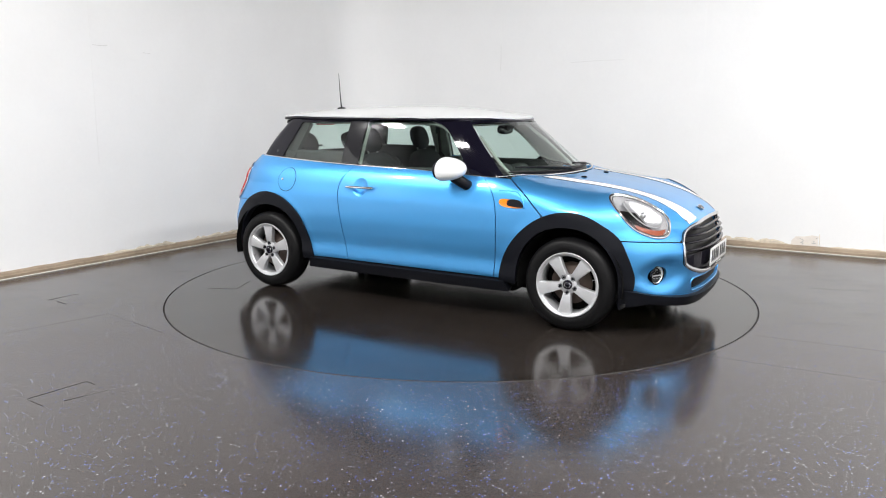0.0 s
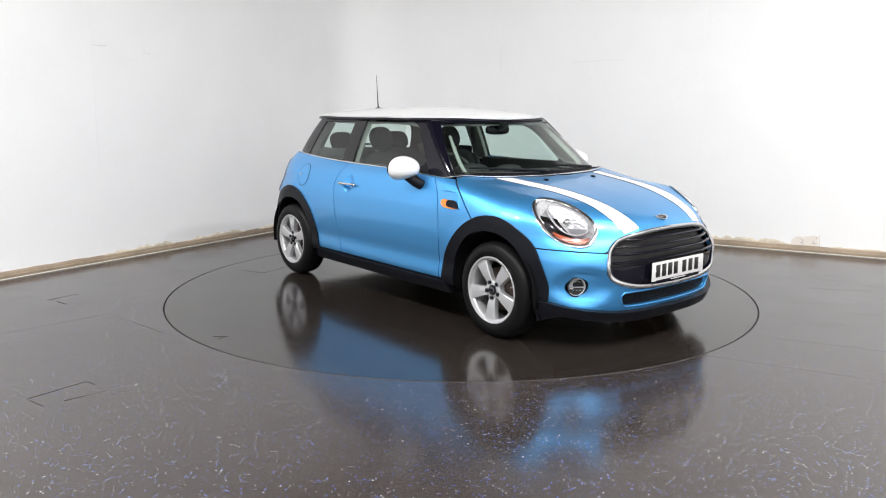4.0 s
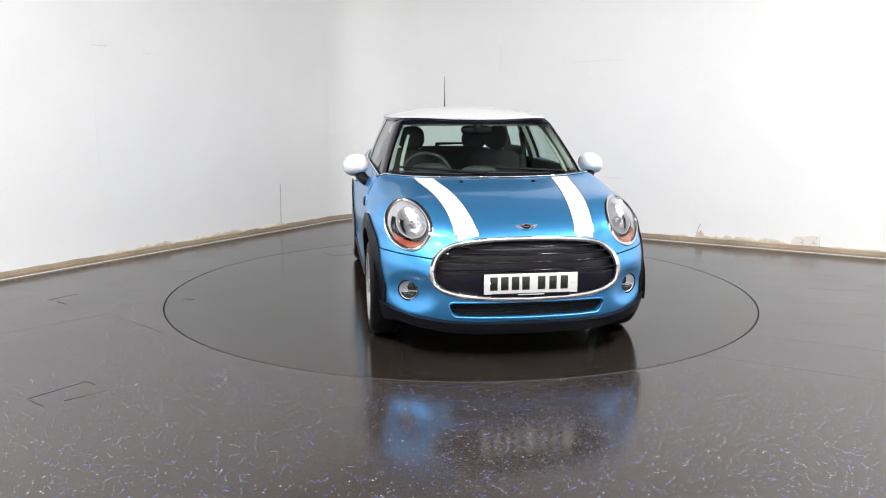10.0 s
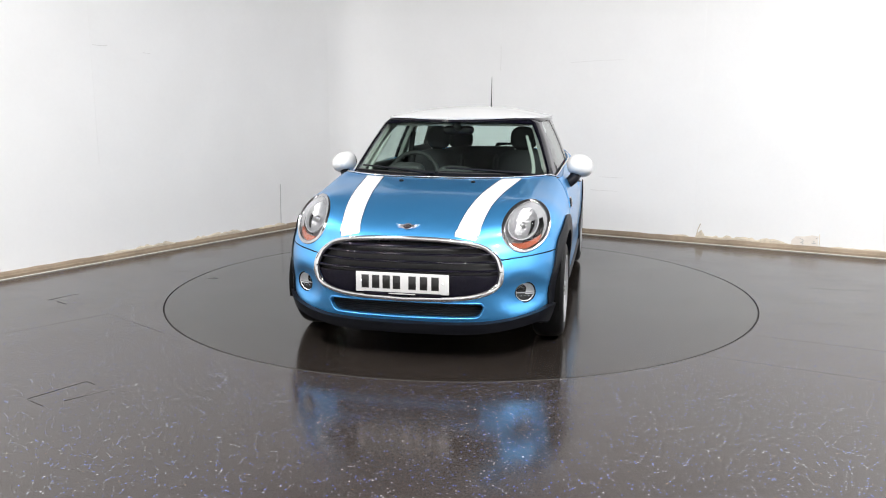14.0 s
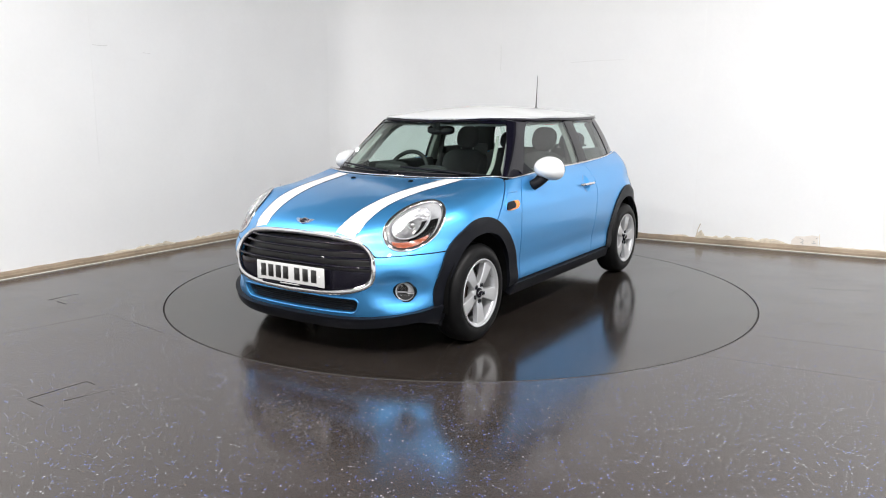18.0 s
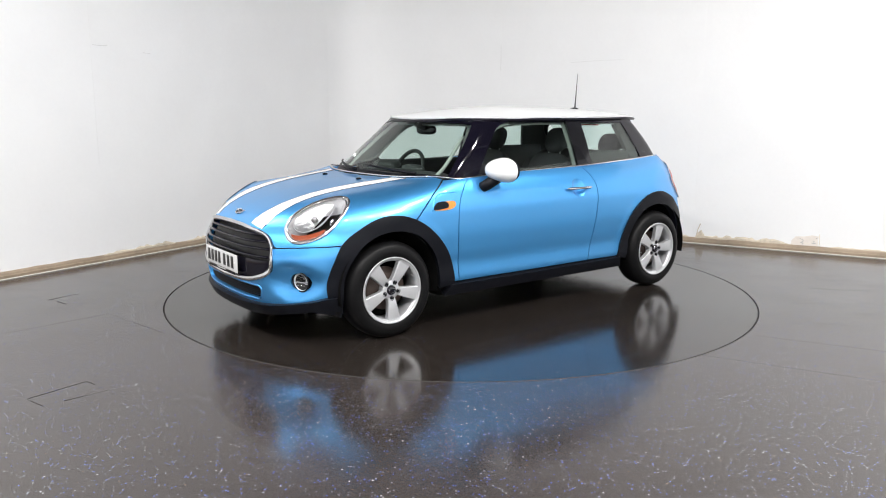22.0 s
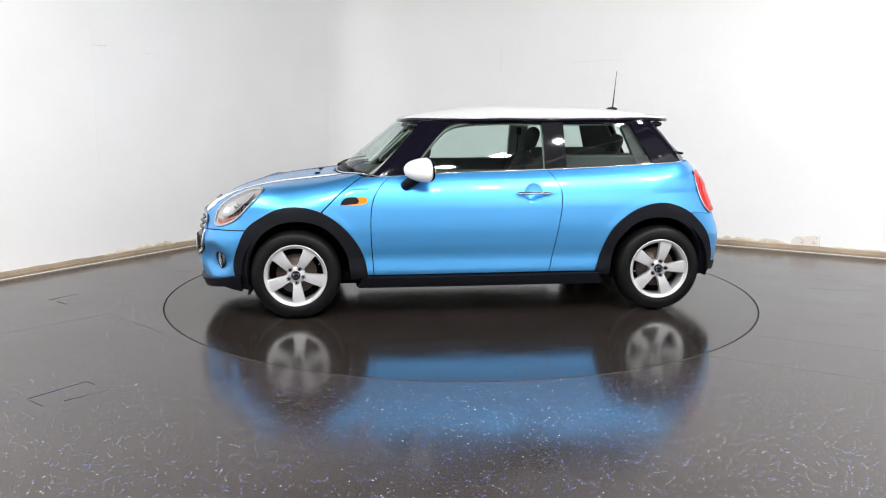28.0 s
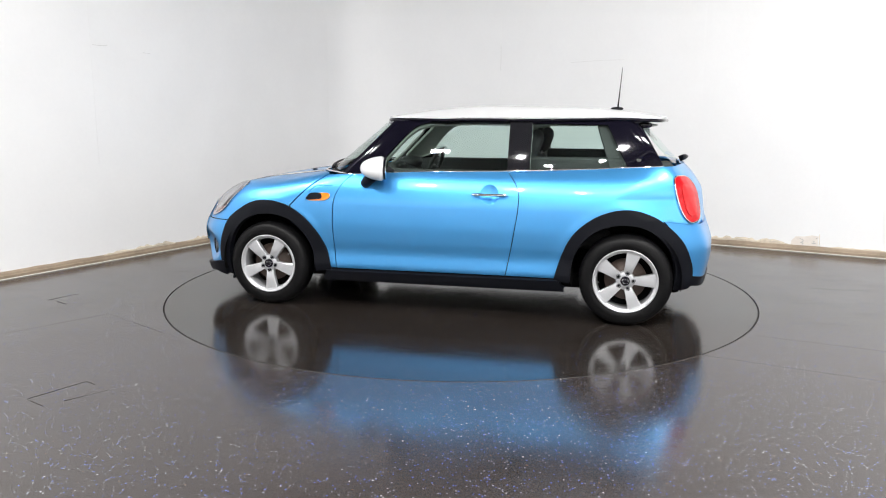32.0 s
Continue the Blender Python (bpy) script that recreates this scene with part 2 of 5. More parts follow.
# ---------------------------------------------------------------- the car's surfaces (x forward, y to its left side, z up)
PLAN = pchip([-1.95, -1.8, -1.6, -1.4, -1.2, -0.8, 0, 0.6, 1.0, 1.3, 1.6, 1.8, 2.0], [0.62, 0.72, 0.79, 0.825, 0.84, 0.85, 0.855, 0.852, 0.848, 0.842, 0.822, 0.78, 0.71])
FLANK = pchip([0.15, 0.25, 0.32, 0.40, 0.50, 0.62, 0.74, 0.84, 0.92, 1.0, 1.05], [-0.090, -0.036, -0.015, -0.019, -0.008, 0.0, -0.003, -0.024, -0.060, -0.130, -0.186])
NOSE = pchip([0.15, 0.20, 0.30, 0.45, 0.60, 0.68, 0.74, 0.80, 0.90, 1.0], [1.90, 1.935, 1.965, 1.985, 1.975, 1.955, 1.915, 1.85, 1.70, 1.5])
NOSE_DROP = pchip([0, 0.2, 0.4, 0.55, 0.65, 0.75, 0.82, 0.9], [0, 0.006, 0.035, 0.10, 0.170, 0.27, 0.39, 0.60])
LEAN = pchip([0.2, 0.40, 0.52, 0.60, 0.68, 0.78, 0.95], [0, 0, 0.04, 0.60, 1.24, 1.10, 1.10])
TAIL = pchip([0.15, 0.20, 0.35, 0.42, 0.50, 0.58, 0.66, 0.72, 0.79, 0.85, 0.90, 1.03], [-1.75, -1.78, -1.815, -1.828, -1.832, -1.812, -1.782, -1.772, -1.766, -1.757, -1.730, -1.635])
TAIL_DROP = pchip([0, 0.2, 0.45, 0.65, 0.75, 0.85], [0, 0.008, 0.036, 0.080, 0.150, 0.34])
TOP = pchip([-2, -1.75, -1.5, -0.5, 0, 0.6, 0.78, 0.93, 1.1, 1.3, 1.5, 1.66, 1.8, 1.874, 1.92, 1.97], [1.00, 1.05, 1.10, 1.07, 1.05, 1.03, 0.985, 0.954, 0.936, 0.913, 0.878, 0.835, 0.780, 0.742, 0.705, 0.66])
CROWN = pchip([0, 0.3, 0.5, 0.65, 0.75, 0.85], [0, 0.004, 0.012, 0.03, 0.06, 0.13])
CROWN_X = pchip([0.5, 0.6, 0.85, 1.3, 2.0], [0, 0.0, 0.3, 1, 1])
BELT = pchip([-1.5, -1.43, -0.46, 0.16, 0.62, 0.9], [1.030, 1.027, 0.990, 0.972, 0.947, 0.935])
ROOF = pchip([-1.55, -1.5, -1.3, -1.11, -0.68, -0.25, 0.1, 0.285, 0.46, 0.52], [1.315, 1.33, 1.365, 1.389, 1.407, 1.413, 1.395, 1.374, 1.342, 1.325])
ROOF_X = pchip([-1.5, -1.3, -0.9, -0.3, 0, 0.3, 0.5], [0.35, 0.55, 0.9, 1, 0.95, 0.6, 0.2])
TAPER = pchip([-1.6, -1.5, -1.3, -1.0, -0.5, 0.3, 0.62, 0.9], [0.175, 0.14, 0.085, 0.034, 0, 0.004, 0.012, 0.03])
FOG_Y, FOG_Z = 0.648, 0.386


def body(P):
    """Negative inside the body below the windows."""
    x, y, z = P[:, 0], np.abs(P[:, 1]), P[:, 2]
    arch = np.minimum(np.hypot(x - 1.2475, z - 0.31), np.hypot(x + 1.2475, z - 0.31))
    lip = np.clip((0.505 - arch) / 0.055, 0, 1)
    lip = lip * np.clip((z - 0.20) / 0.22, 0, 1)
    side = y - PLAN(x) - FLANK(z) - 0.003 * lip * lip * (3 - 2 * lip)
    lean = np.clip((y - 0.257) / 0.229, 0, 1)
    lean = 0.056 * lean * lean * (3 - 2 * lean) * LEAN(z)
    scoop = 0.050 * np.exp(-(((y - FOG_Y + 0.014) / 0.118) ** 2 + ((z - FOG_Z) / 0.092) ** 2) ** 2.2)
    front = x - NOSE(z) + NOSE_DROP(y) + scoop + lean
    bulge = 0.018 * np.exp(-((y - 0.64) / 0.13) ** 2 - ((x - 1.58) / 0.22) ** 2)
    top = z - TOP(x) + CROWN(y) * CROWN_X(x) - bulge
    rear = TAIL(z) + TAIL_DROP(y) * (1 + 0.75 * np.clip((z - 0.69) / 0.14, 0, 1)) - x
    f = smax(side, front, 0.12)
    f = smax(f, top, 0.09)
    return smax(f, rear, 0.12)


def cabin(P):
    """Negative inside the glazed upper part."""
    x, y, z = P[:, 0], np.abs(P[:, 1]), P[:, 2]
    d = z - BELT(x)
    side = y - (0.722 - 0.33 * d - 0.34 * np.maximum(d, 0) ** 2 - TAPER(x))
    front = x - (0.974 - 1.23 * (z - 0.955)) + (0.37 + 0.25 * np.clip(z - 0.955, 0, 0.4)) * y ** 2 + 0.25 * y ** 4
    rear = -1.62 + 0.95 * (z - 1.0) + 0.22 * y ** 2 - x
    top = z - roof_z(x, y) + 0.012
    f = smax(side, front * 0.63, 0.05)
    f = smax(f, rear * 0.72, 0.05)
    return smax(f, top, 0.02)


def roof_z(x, y):
    return ROOF(x) - ROOF_X(x) * (0.052 * (y / 0.6) ** 2 + 0.026 * (y / 0.6) ** 4)


def roof(P):
    return P[:, 2] - roof_z(P[:, 0], P[:, 1])


def slope(f, P):
    e = 1e-4
    g = np.stack([(f(P + e * a) - f(P - e * a)) / (2 * e) for a in np.eye(3)], -1)
    return g / np.linalg.norm(g, axis=1)[:, None]


def cast(f, O, D, far):
    """Where rays from inside meet the surface f = 0."""
    lo, hi = np.zeros(len(O)), np.full(len(O), far)
    for _ in range(34):
        mid = (lo + hi) / 2
        out = f(O + D * mid[:, None]) > 0
        hi, lo = np.where(out, mid, hi), np.where(out, lo, mid)
    return O + D * ((lo + hi) / 2)[:, None]


HUBS = {"front": np.array([0.80, 0, 0.46]), "rear": np.array([-1.1, 0, 0.6])}


def spread(f, way, Q):
    """Points of a flat domain on the surface f. way: y (side), x, -x, z, or a hub's name for a domain of two angles."""
    n = len(Q)
    O, D = np.zeros((n, 3)), np.zeros((n, 3))
    if way == "y":
        O[:, 0], O[:, 2], D[:, 1] = Q[:, 0], Q[:, 1], 1
    elif way in ("x", "-x"):
        O[:, 1], O[:, 2], D[:, 0] = Q[:, 0], Q[:, 1], 1 if way == "x" else -1
    elif way == "z":
        O[:, 0], O[:, 1], O[:, 2], D[:, 2] = Q[:, 0], Q[:, 1], 0.5, 1
    else:
        O[:] = HUBS[way]
        D[:] = np.stack([np.cos(Q[:, 0]) * np.cos(Q[:, 1]), np.sin(Q[:, 0]) * np.cos(Q[:, 1]), np.sin(Q[:, 1])], -1)
    return cast(f, O, D, 2.6)


def flatten(way, P):
    P = np.asarray(P, float)
    if way == "y":
        return P[:, [0, 2]]
    if way in ("x", "-x"):
        return P[:, [1, 2]]
    if way == "z":
        return P[:, [0, 1]]
    d = P - HUBS[way]
    d /= np.linalg.norm(d, axis=1)[:, None]
    az = np.arctan2(d[:, 1], d[:, 0])
    if way == "rear":
        az = np.mod(az, 2 * math.pi)
    return np.stack([az, np.arcsin(d[:, 2])], -1)


def on(f, way, pts):
    """Points given by two coordinates each, brought onto the surface."""
    return spread(f, way, np.array(pts, float))


def panel(name, f, way, outline, mat, step=0.03, thick=0.012, lift=0.0, holes=(), both=False):
    """A panel of sheet on the surface f, with turned-in edges. outline, holes: 2D loops of the domain. Returns its mesh, or the pair of both sides."""
    V, T, borders = sheet2d(outline, holes, step)
    P = spread(f, way, V)
    N = slope(f, P)
    P = P + N * lift
    a = P[T]
    nrm = np.cross(a[:, 1] - a[:, 0], a[:, 2] - a[:, 0])
    turn = (nrm * N[T[:, 0]]).sum(1) < 0
    T = T.copy()
    T[turn] = T[turn][:, ::-1]
    verts, faces, normals = [P], [tuple(t) for t in T], [N]
    k = len(P)
    for b in borders:
        edge, deep = P[b], P[b] - N[b] * thick
        n = len(b)
        verts += [edge, deep]
        normals += [np.zeros((2 * n, 3))]
        for i in range(n):
            j = (i + 1) % n
            faces.append((k + i, k + j, k + n + j, k + n + i))
        k += 2 * n
    me = mesh_of(name, np.vstack(verts), faces, mat, True, np.vstack(normals))
    return (me, flipped(me)) if both else me


def tube(name, pts, radius, mat, closed=False, sides=8, squash=1.0, up=(0, 0, 1)):
    """A round or flattened bar along points."""
    P = np.array(pts, float)
    n = len(P)
    verts, faces = [], []
    for i in range(n):
        t = P[(i + 1) % n] - P[i - 1] if closed else P[min(i + 1, n - 1)] - P[max(i - 1, 0)]
        t = t / (np.linalg.norm(t) + 1e-9)
        u = np.cross(t, up)
        if np.linalg.norm(u) < 1e-3:
            u = np.cross(t, (1, 0.2, 0))
        u /= np.linalg.norm(u)
        v = np.cross(u, t)
        r = radius[i] if hasattr(radius, "__len__") else radius
        for s in range(sides):
            a = 2 * math.pi * s / sides
            verts.append(P[i] + r * (u * math.cos(a) + v * math.sin(a) * squash))
    for i in range(n if closed else n - 1):
        j = (i + 1) % n
        for s in range(sides):
            q = (s + 1) % sides
            faces.append((i * sides + s, i * sides + q, j * sides + q, j * sides + s))
    if not closed:
        faces.append(tuple(range(sides))[::-1])
        faces.append(tuple((n - 1) * sides + s for s in range(sides)))
    return mesh_of(name, verts, faces, mat)


def lathe(name, profile, mat, n=48, axis="y"):
    """A turned shape: (distance along the axis, radius) pairs."""
    verts, faces = [], []
    m = len(profile)
    for i in range(n):
        a = 2 * math.pi * i / n
        for d, r in profile:
            c, s = r * math.cos(a), r * math.sin(a)
            verts.append((c, d, s) if axis == "y" else ((d, c, s) if axis == "x" else (c, s, d)))
    for i in range(n):
        j = (i + 1) % n
        for k in range(m - 1):
            faces.append((i * m + k, i * m + k + 1, j * m + k + 1, j * m + k))
    return mesh_of(name, verts, faces, mat)


def box(name, size, mat, at=(0, 0, 0), bevel=0.01, turn=None, segs=2):
    """A block with rounded edges."""
    bm = bmesh.new()
    bmesh.ops.create_cube(bm, size=1)
    bmesh.ops.scale(bm, vec=size, verts=bm.verts)
    if bevel:
        bmesh.ops.bevel(bm, geom=bm.edges[:], offset=bevel, segments=segs, affect="EDGES", profile=0.6)
    if turn is not None:
        bmesh.ops.transform(bm, matrix=turn, verts=bm.verts)
    bmesh.ops.translate(bm, vec=at, verts=bm.verts)
    me = bpy.data.meshes.new(name)
    bm.to_mesh(me)
    bm.free()
    me.materials.append(mat)
    me.polygons.foreach_set("use_smooth", [True] * len(me.polygons))
    return me


def blob(name, size, mat, at=(0, 0, 0), power=2.6, turn=None, shape=None):
    """A rounded super-ellipsoid, optionally reshaped by a function of its points."""
    nu, nv = 28, 18
    verts, faces = [], []
    sg = lambda c: math.copysign(abs(c) ** (2 / power), c)
    for j in range(nv + 1):
        b = -math.pi / 2 + math.pi * j / nv
        for i in range(nu):
            a = 2 * math.pi * i / nu
            verts.append((sg(math.cos(b)) * sg(math.cos(a)) * size[0], sg(math.cos(b)) * sg(math.sin(a)) * size[1], sg(math.sin(b)) * size[2]))
    for j in range(nv):
        for i in range(nu):
            k = (i + 1) % nu
            faces.append((j * nu + i, j * nu + k, (j + 1) * nu + k, (j + 1) * nu + i))
    V = np.array(verts)
    if shape:
        V = shape(V)
    if turn is not None:
        V = V @ np.array(turn.to_3x3()).T
    return mesh_of(name, V + np.array(at), faces, mat)


def prism(name, loop, depth, mat, frame3):
    """A flat shape with depth: 2D loop, laid by a 4x4 matrix whose z points out."""
    n = len(loop)
    verts = [frame3 @ Vector((p[0], p[1], 0)) for p in loop] + [frame3 @ Vector((p[0], p[1], -depth)) for p in loop]
    faces = [tuple(range(n))] + [(i, n + i, n + (i + 1) % n, (i + 1) % n) for i in range(n)] + [tuple(range(n, 2 * n))[::-1]]
    return mesh_of(name, verts, faces, mat, smooth=False)


def facing(at, normal, up=(0, 0, 1)):
    """A pose at a point whose z axis is the normal and whose y axis leans to up."""
    z = Vector(normal).normalized()
    x = Vector(up).cross(z).normalized()
    y = z.cross(x)
    return Matrix.Translation(at) @ Matrix((x, y, z)).transposed().to_4x4()


def circle(r, n=32, ry=None):
    ry = ry or r
    return np.array([(r * math.cos(2 * math.pi * i / n), ry * math.sin(2 * math.pi * i / n)) for i in range(n)])

# ---------------------------------------------------------------- the room
LEFT0, LEFT1 = np.array([-3.789, 0.123]), np.array([-1.835, 3.342])
RIGHT0, RIGHT1 = np.array([1.495, 2.725]), np.array([4.079, 1.314])
DL, DR = (LEFT1 - LEFT0) / np.linalg.norm(LEFT1 - LEFT0), (RIGHT1 - RIGHT0) / np.linalg.norm(RIGHT1 - RIGHT0)
BEND_L = np.array([-1.629, 3.700])
BEND_R = RIGHT0 - DR * 2.35
BACK_L, BACK_R = LEFT0 - DL * 7.0, RIGHT1 + DR * 3.2
FAR_R = BACK_R - DL * 11.6
ROOM_H = 5.2
WALL_H = 3.5
APEX_OUT = np.array([-1.30, 4.30])
CORNERS = [BACK_L, BEND_L, APEX_OUT, BEND_R, BACK_R, FAR_R]


def wall(name, a, b, label):
    """A board wall from a to b, its inner face on that line (the room on its right-hand side)."""
    a, b = Vector(a), Vector(b)
    d = (b - a).normalized()
    n = Vector((-d.y, d.x))
    pts = [a, b, b + n * 0.12, a + n * 0.12]
    bm = bmesh.new()
    lo = [bm.verts.new((p.x, p.y, -0.05)) for p in pts]
    hi = [bm.verts.new((p.x, p.y, WALL_H)) for p in pts]
    bm.faces.new(lo[::-1])
    bm.faces.new(hi)
    for i in range(4):
        j = (i + 1) % 4
        bm.faces.new((lo[i], lo[j], hi[j], hi[i]))
    bmesh.ops.recalc_face_normals(bm, faces=bm.faces[:])
    return tagged(part(name, bm, M_WALL, None), label, "wall", "", "structure")


wall_left = wall("wall_west", BACK_L, BEND_L, "white painted board wall with faint joints and scuffs")
APEX = np.array([-1.288, 4.244])
CURVE = [BEND_L * (1 - t) ** 2 + APEX * 2 * t * (1 - t) + BEND_R * t * t for t in np.linspace(0, 1, 15)]


def corner_wall():
    """The rounded corner of the room, swept between the two walls."""
    n = len(CURVE)
    out = [p + (p - np.array([0.0, 0.0])) / np.linalg.norm(p) * 0.12 for p in CURVE]
    verts = [(p[0], p[1], z) for z in (-0.05, WALL_H) for p in CURVE] + [(p[0], p[1], z) for z in (-0.05, WALL_H) for p in out]
    verts += [(p[0], p[1], WALL_H) for p in CURVE] + [(p[0], p[1], WALL_H) for p in out]
    faces = [(4 * n + i, 4 * n + i + 1, 5 * n + i + 1, 5 * n + i) for i in range(n - 1)] + [(i + 1, i, n + i, n + i + 1) for i in range(n - 1)] + [(2 * n + i, 2 * n + i + 1, 3 * n + i + 1, 3 * n + i) for i in range(n - 1)]
    return mesh_of("wall_corner", verts, faces, M_WALL)


wall_corner = tagged(new("wall_corner", corner_wall()), "white painted board curving round the room's corner", "wall", "", "structure")
wall_right = wall("wall_north", BEND_R, BACK_R, "white painted board wall with damaged plaster low down")
wall("wall_east", BACK_R, FAR_R, "plain white painted wall closing the room")
wall("wall_south", FAR_R, BACK_L, "plain white painted wall closing the room behind")



def dark_ceiling():
    """The unlit hall above the white walls: its dark roof and the dark band between wall top and roof."""
    mid = np.mean(CORNERS, axis=0)
    out = [np.array(p) + (np.array(p) - mid) / np.linalg.norm(np.array(p) - mid) * 0.10 for p in CORNERS]
    bm = bmesh.new()
    foot = [bm.verts.new((p[0], p[1], WALL_H - 0.15)) for p in out]
    lo = [bm.verts.new((p[0], p[1], ROOM_H)) for p in out]
    hi = [bm.verts.new((p[0], p[1], ROOM_H + 0.1)) for p in out]
    bm.faces.new(lo), bm.faces.new(hi[::-1])
    n = len(out)
    for i in range(n):
        j = (i + 1) % n
        bm.faces.new((lo[i], lo[j], hi[j], hi[i]))
        bm.faces.new((foot[i], foot[j], lo[j], lo[i]))
    return bm


tagged(part("ceiling", dark_ceiling(), M_CEIL, None), "dark unlit roof above the white walls, with square light panels", "ceiling", "", "structure")

# floor round the turntable, and the turning disc itself
DISC = 2.224
ring_n = 160
ring = [(math.cos(2 * math.pi * i / ring_n), math.sin(2 * math.pi * i / ring_n)) for i in range(ring_n)]
V, T, loops = sheet2d(np.array(CORNERS), [np.array(ring) * (DISC + 0.006)], 0.45)
verts = [(p[0], p[1], 0.0) for p in V]
faces = [tuple(t) for t in T]
k = len(verts)
for b in loops[1:]:
    verts += [(V[i][0], V[i][1], 0.0) for i in b] + [(V[i][0], V[i][1], -0.06) for i in b]
    n = len(b)
    faces += [(k + i, k + (i + 1) % n, k + n + (i + 1) % n, k + n + i) for i in range(n)]
me = mesh_of("floor", verts, faces, M_FLOOR, smooth=False)
bm = bmesh.new()
bm.from_mesh(me)
for f in bm.faces:
    if abs(f.normal.z) > 0.5 and f.normal.z < 0:
        f.normal_flip()
bm.to_mesh(me)
bm.free()
floor = tagged(new("floor", me), "dark glossy vinyl floor flecked with pale and blue chips", "floor", "", "structure")
pit = mesh_of("turntable_pit", [(x * 2.3, y * 2.3, -0.06) for x, y in ring], [tuple(range(ring_n))], M_JOINT, smooth=False)
tagged(new("floor_pit", pit), "dark gap beneath the turntable", "floor", "", "structure")


def turntable():
    """The disc: a base with a steel edge, and the vinyl deck on it."""
    n = ring_n
    lathed = lambda prof: ([(x * r, y * r, z) for r, z in prof for x, y in ring], [(j * n + i, j * n + (i + 1) % n, (j + 1) * n + (i + 1) % n, (j + 1) * n + i) for j in range(len(prof) - 1) for i in range(n)])
    root = tagged(new("turntable"), "dark vinyl-covered round turntable set flush in the floor", "turntable")
    v, f = lathed([(DISC - 0.010, -0.05), (DISC, -0.05), (DISC, -0.003), (DISC - 0.003, 0.0), (DISC - 0.006, -0.002)])
    part("edge_band", mesh_of("edge_band", v, f, M_JOINT, smooth=False), M_JOINT, root, "dark metal edge band")
    v, f = lathed([(DISC - 0.006, -0.03), (DISC - 0.006, 0.0)])
    f.append(tuple(n + i for i in range(n)))
    deck = part("deck", mesh_of("deck", v, f, M_TABLE, smooth=False), M_TABLE, root, "dark worn vinyl deck")
    for pts in ([(-1.68, -1.065), (-1.462, -0.968), (-1.570, -0.715)], [(0.10, -2.10), (0.15, -2.02), (0.17, -2.10)]):
        part("deck_seam", tube("deck_seam", [(x, y, 0.0005) for x, y in pts], 0.003, M_JOINT, sides=6, squash=0.25), M_JOINT, deck, "dark edge of a small cover in the deck")
    return root


table = turntable()


def skirting(a, b):
    """Worn timber skirting along a wall's foot, with a pale bead at the floor."""
    a, b = Vector((*a, 0)), Vector((*b, 0))
    d = (b - a).normalized()
    n = Vector((d.y, -d.x, 0))
    prof = [(0.0, 0.0), (0.034, 0.0), (0.034, 0.030), (0.028, 0.036), (0.022, 0.052), (0.012, 0.062), (0.0, 0.064)]
    steps = max(2, int((b - a).length / 0.12))
    verts, faces = [], []
    rng = random.Random(4)
    for i in range(steps + 1):
        p = a + (b - a) * (i / steps)
        w = 1 + rng.uniform(-0.06, 0.05)
        for q, (o, z) in enumerate(prof):
            verts.append(p + n * (o * (w if q > 1 else 1)) + Vector((0, 0, z * w)))
    m = len(prof)
    for i in range(steps):
        for q in range(m - 1):
            faces.append((i * m + q, (i + 1) * m + q, (i + 1) * m + q + 1, i * m + q + 1))
    ob = tagged(new("baseboard", mesh_of("baseboard", verts, faces, M_WOOD, smooth=False)), "scuffed brown timber skirting along the wall's foot", "baseboard", "", "structure")
    bead = [tuple(a + (b - a) * (i / steps) + n * (0.037 + rng.uniform(-0.002, 0.002)) + Vector((0, 0, 0.004))) for i in range(steps + 1)]
    part("sealant_bead", tube("sealant_bead", bead, 0.0045, M_BEAD, sides=6), M_BEAD, ob, "pale bead of sealant")
    return ob


for a, b in ((BACK_L, BEND_L), *zip(CURVE[::2], CURVE[2::2]), (BEND_R, BACK_R)):
    skirting(a, b)


def on_wall(start, way, along, z, out=0.003):
    p = start + way * along
    n = np.array([way[1], -way[0]])
    return np.array([p[0] + n[0] * out, p[1] + n[1] * out, z])


def crust(start, way, s0, s1, height, seed, parent, peak=0.0):
    """A ragged strip of bare, flaking plaster just above the skirting."""
    rng = random.Random(seed)
    n = max(5, int((s1 - s0) / 0.035))
    verts, faces = [], []
    for i in range(n + 1):
        t = i / n
        s = s0 + (s1 - s0) * t
        ends = min(1, 5 * t, 5 * (1 - t))
        h = 0.063 + height * ends * rng.uniform(0.25, 1.0) + peak * max(0, 1 - abs(t - 0.06) / 0.05)
        o = rng.uniform(0.003, 0.010)
        verts += [on_wall(start, way, s, 0.055, 0.012), on_wall(start, way, s, 0.063 + (h - 0.063) * 0.55, o + 0.004), on_wall(start, way, s + rng.uniform(-0.008, 0.008), h, 0.001)]
    for i in range(n):
        for q in range(2):
            faces.append((3 * i + q, 3 * i + 3 + q, 3 * i + 4 + q, 3 * i + 1 + q))
    part("plaster_patch", mesh_of("plaster_patch", verts, faces, M_PLASTER, smooth=False), M_PLASTER, parent, "bare crumbling plaster above the skirting")


crust(LEFT0, DL, 0.95, 1.55, 0.020, 1, wall_left)
crust(LEFT0, DL, 1.25, 1.75, 0.035, 2, wall_left)
crust(LEFT0, DL, 1.9, 2.7, 0.040, 3, wall_left)
crust(LEFT0, DL, 2.9, 3.35, 0.030, 5, wall_left)
crust(RIGHT0, DR, 0.90, 1.10, 0.020, 6, wall_right)
crust(RIGHT0, DR, 1.16, 2.15, 0.050, 7, wall_right, peak=0.10)
crust(RIGHT0, DR, 2.45, 2.95, 0.020, 8, wall_right)


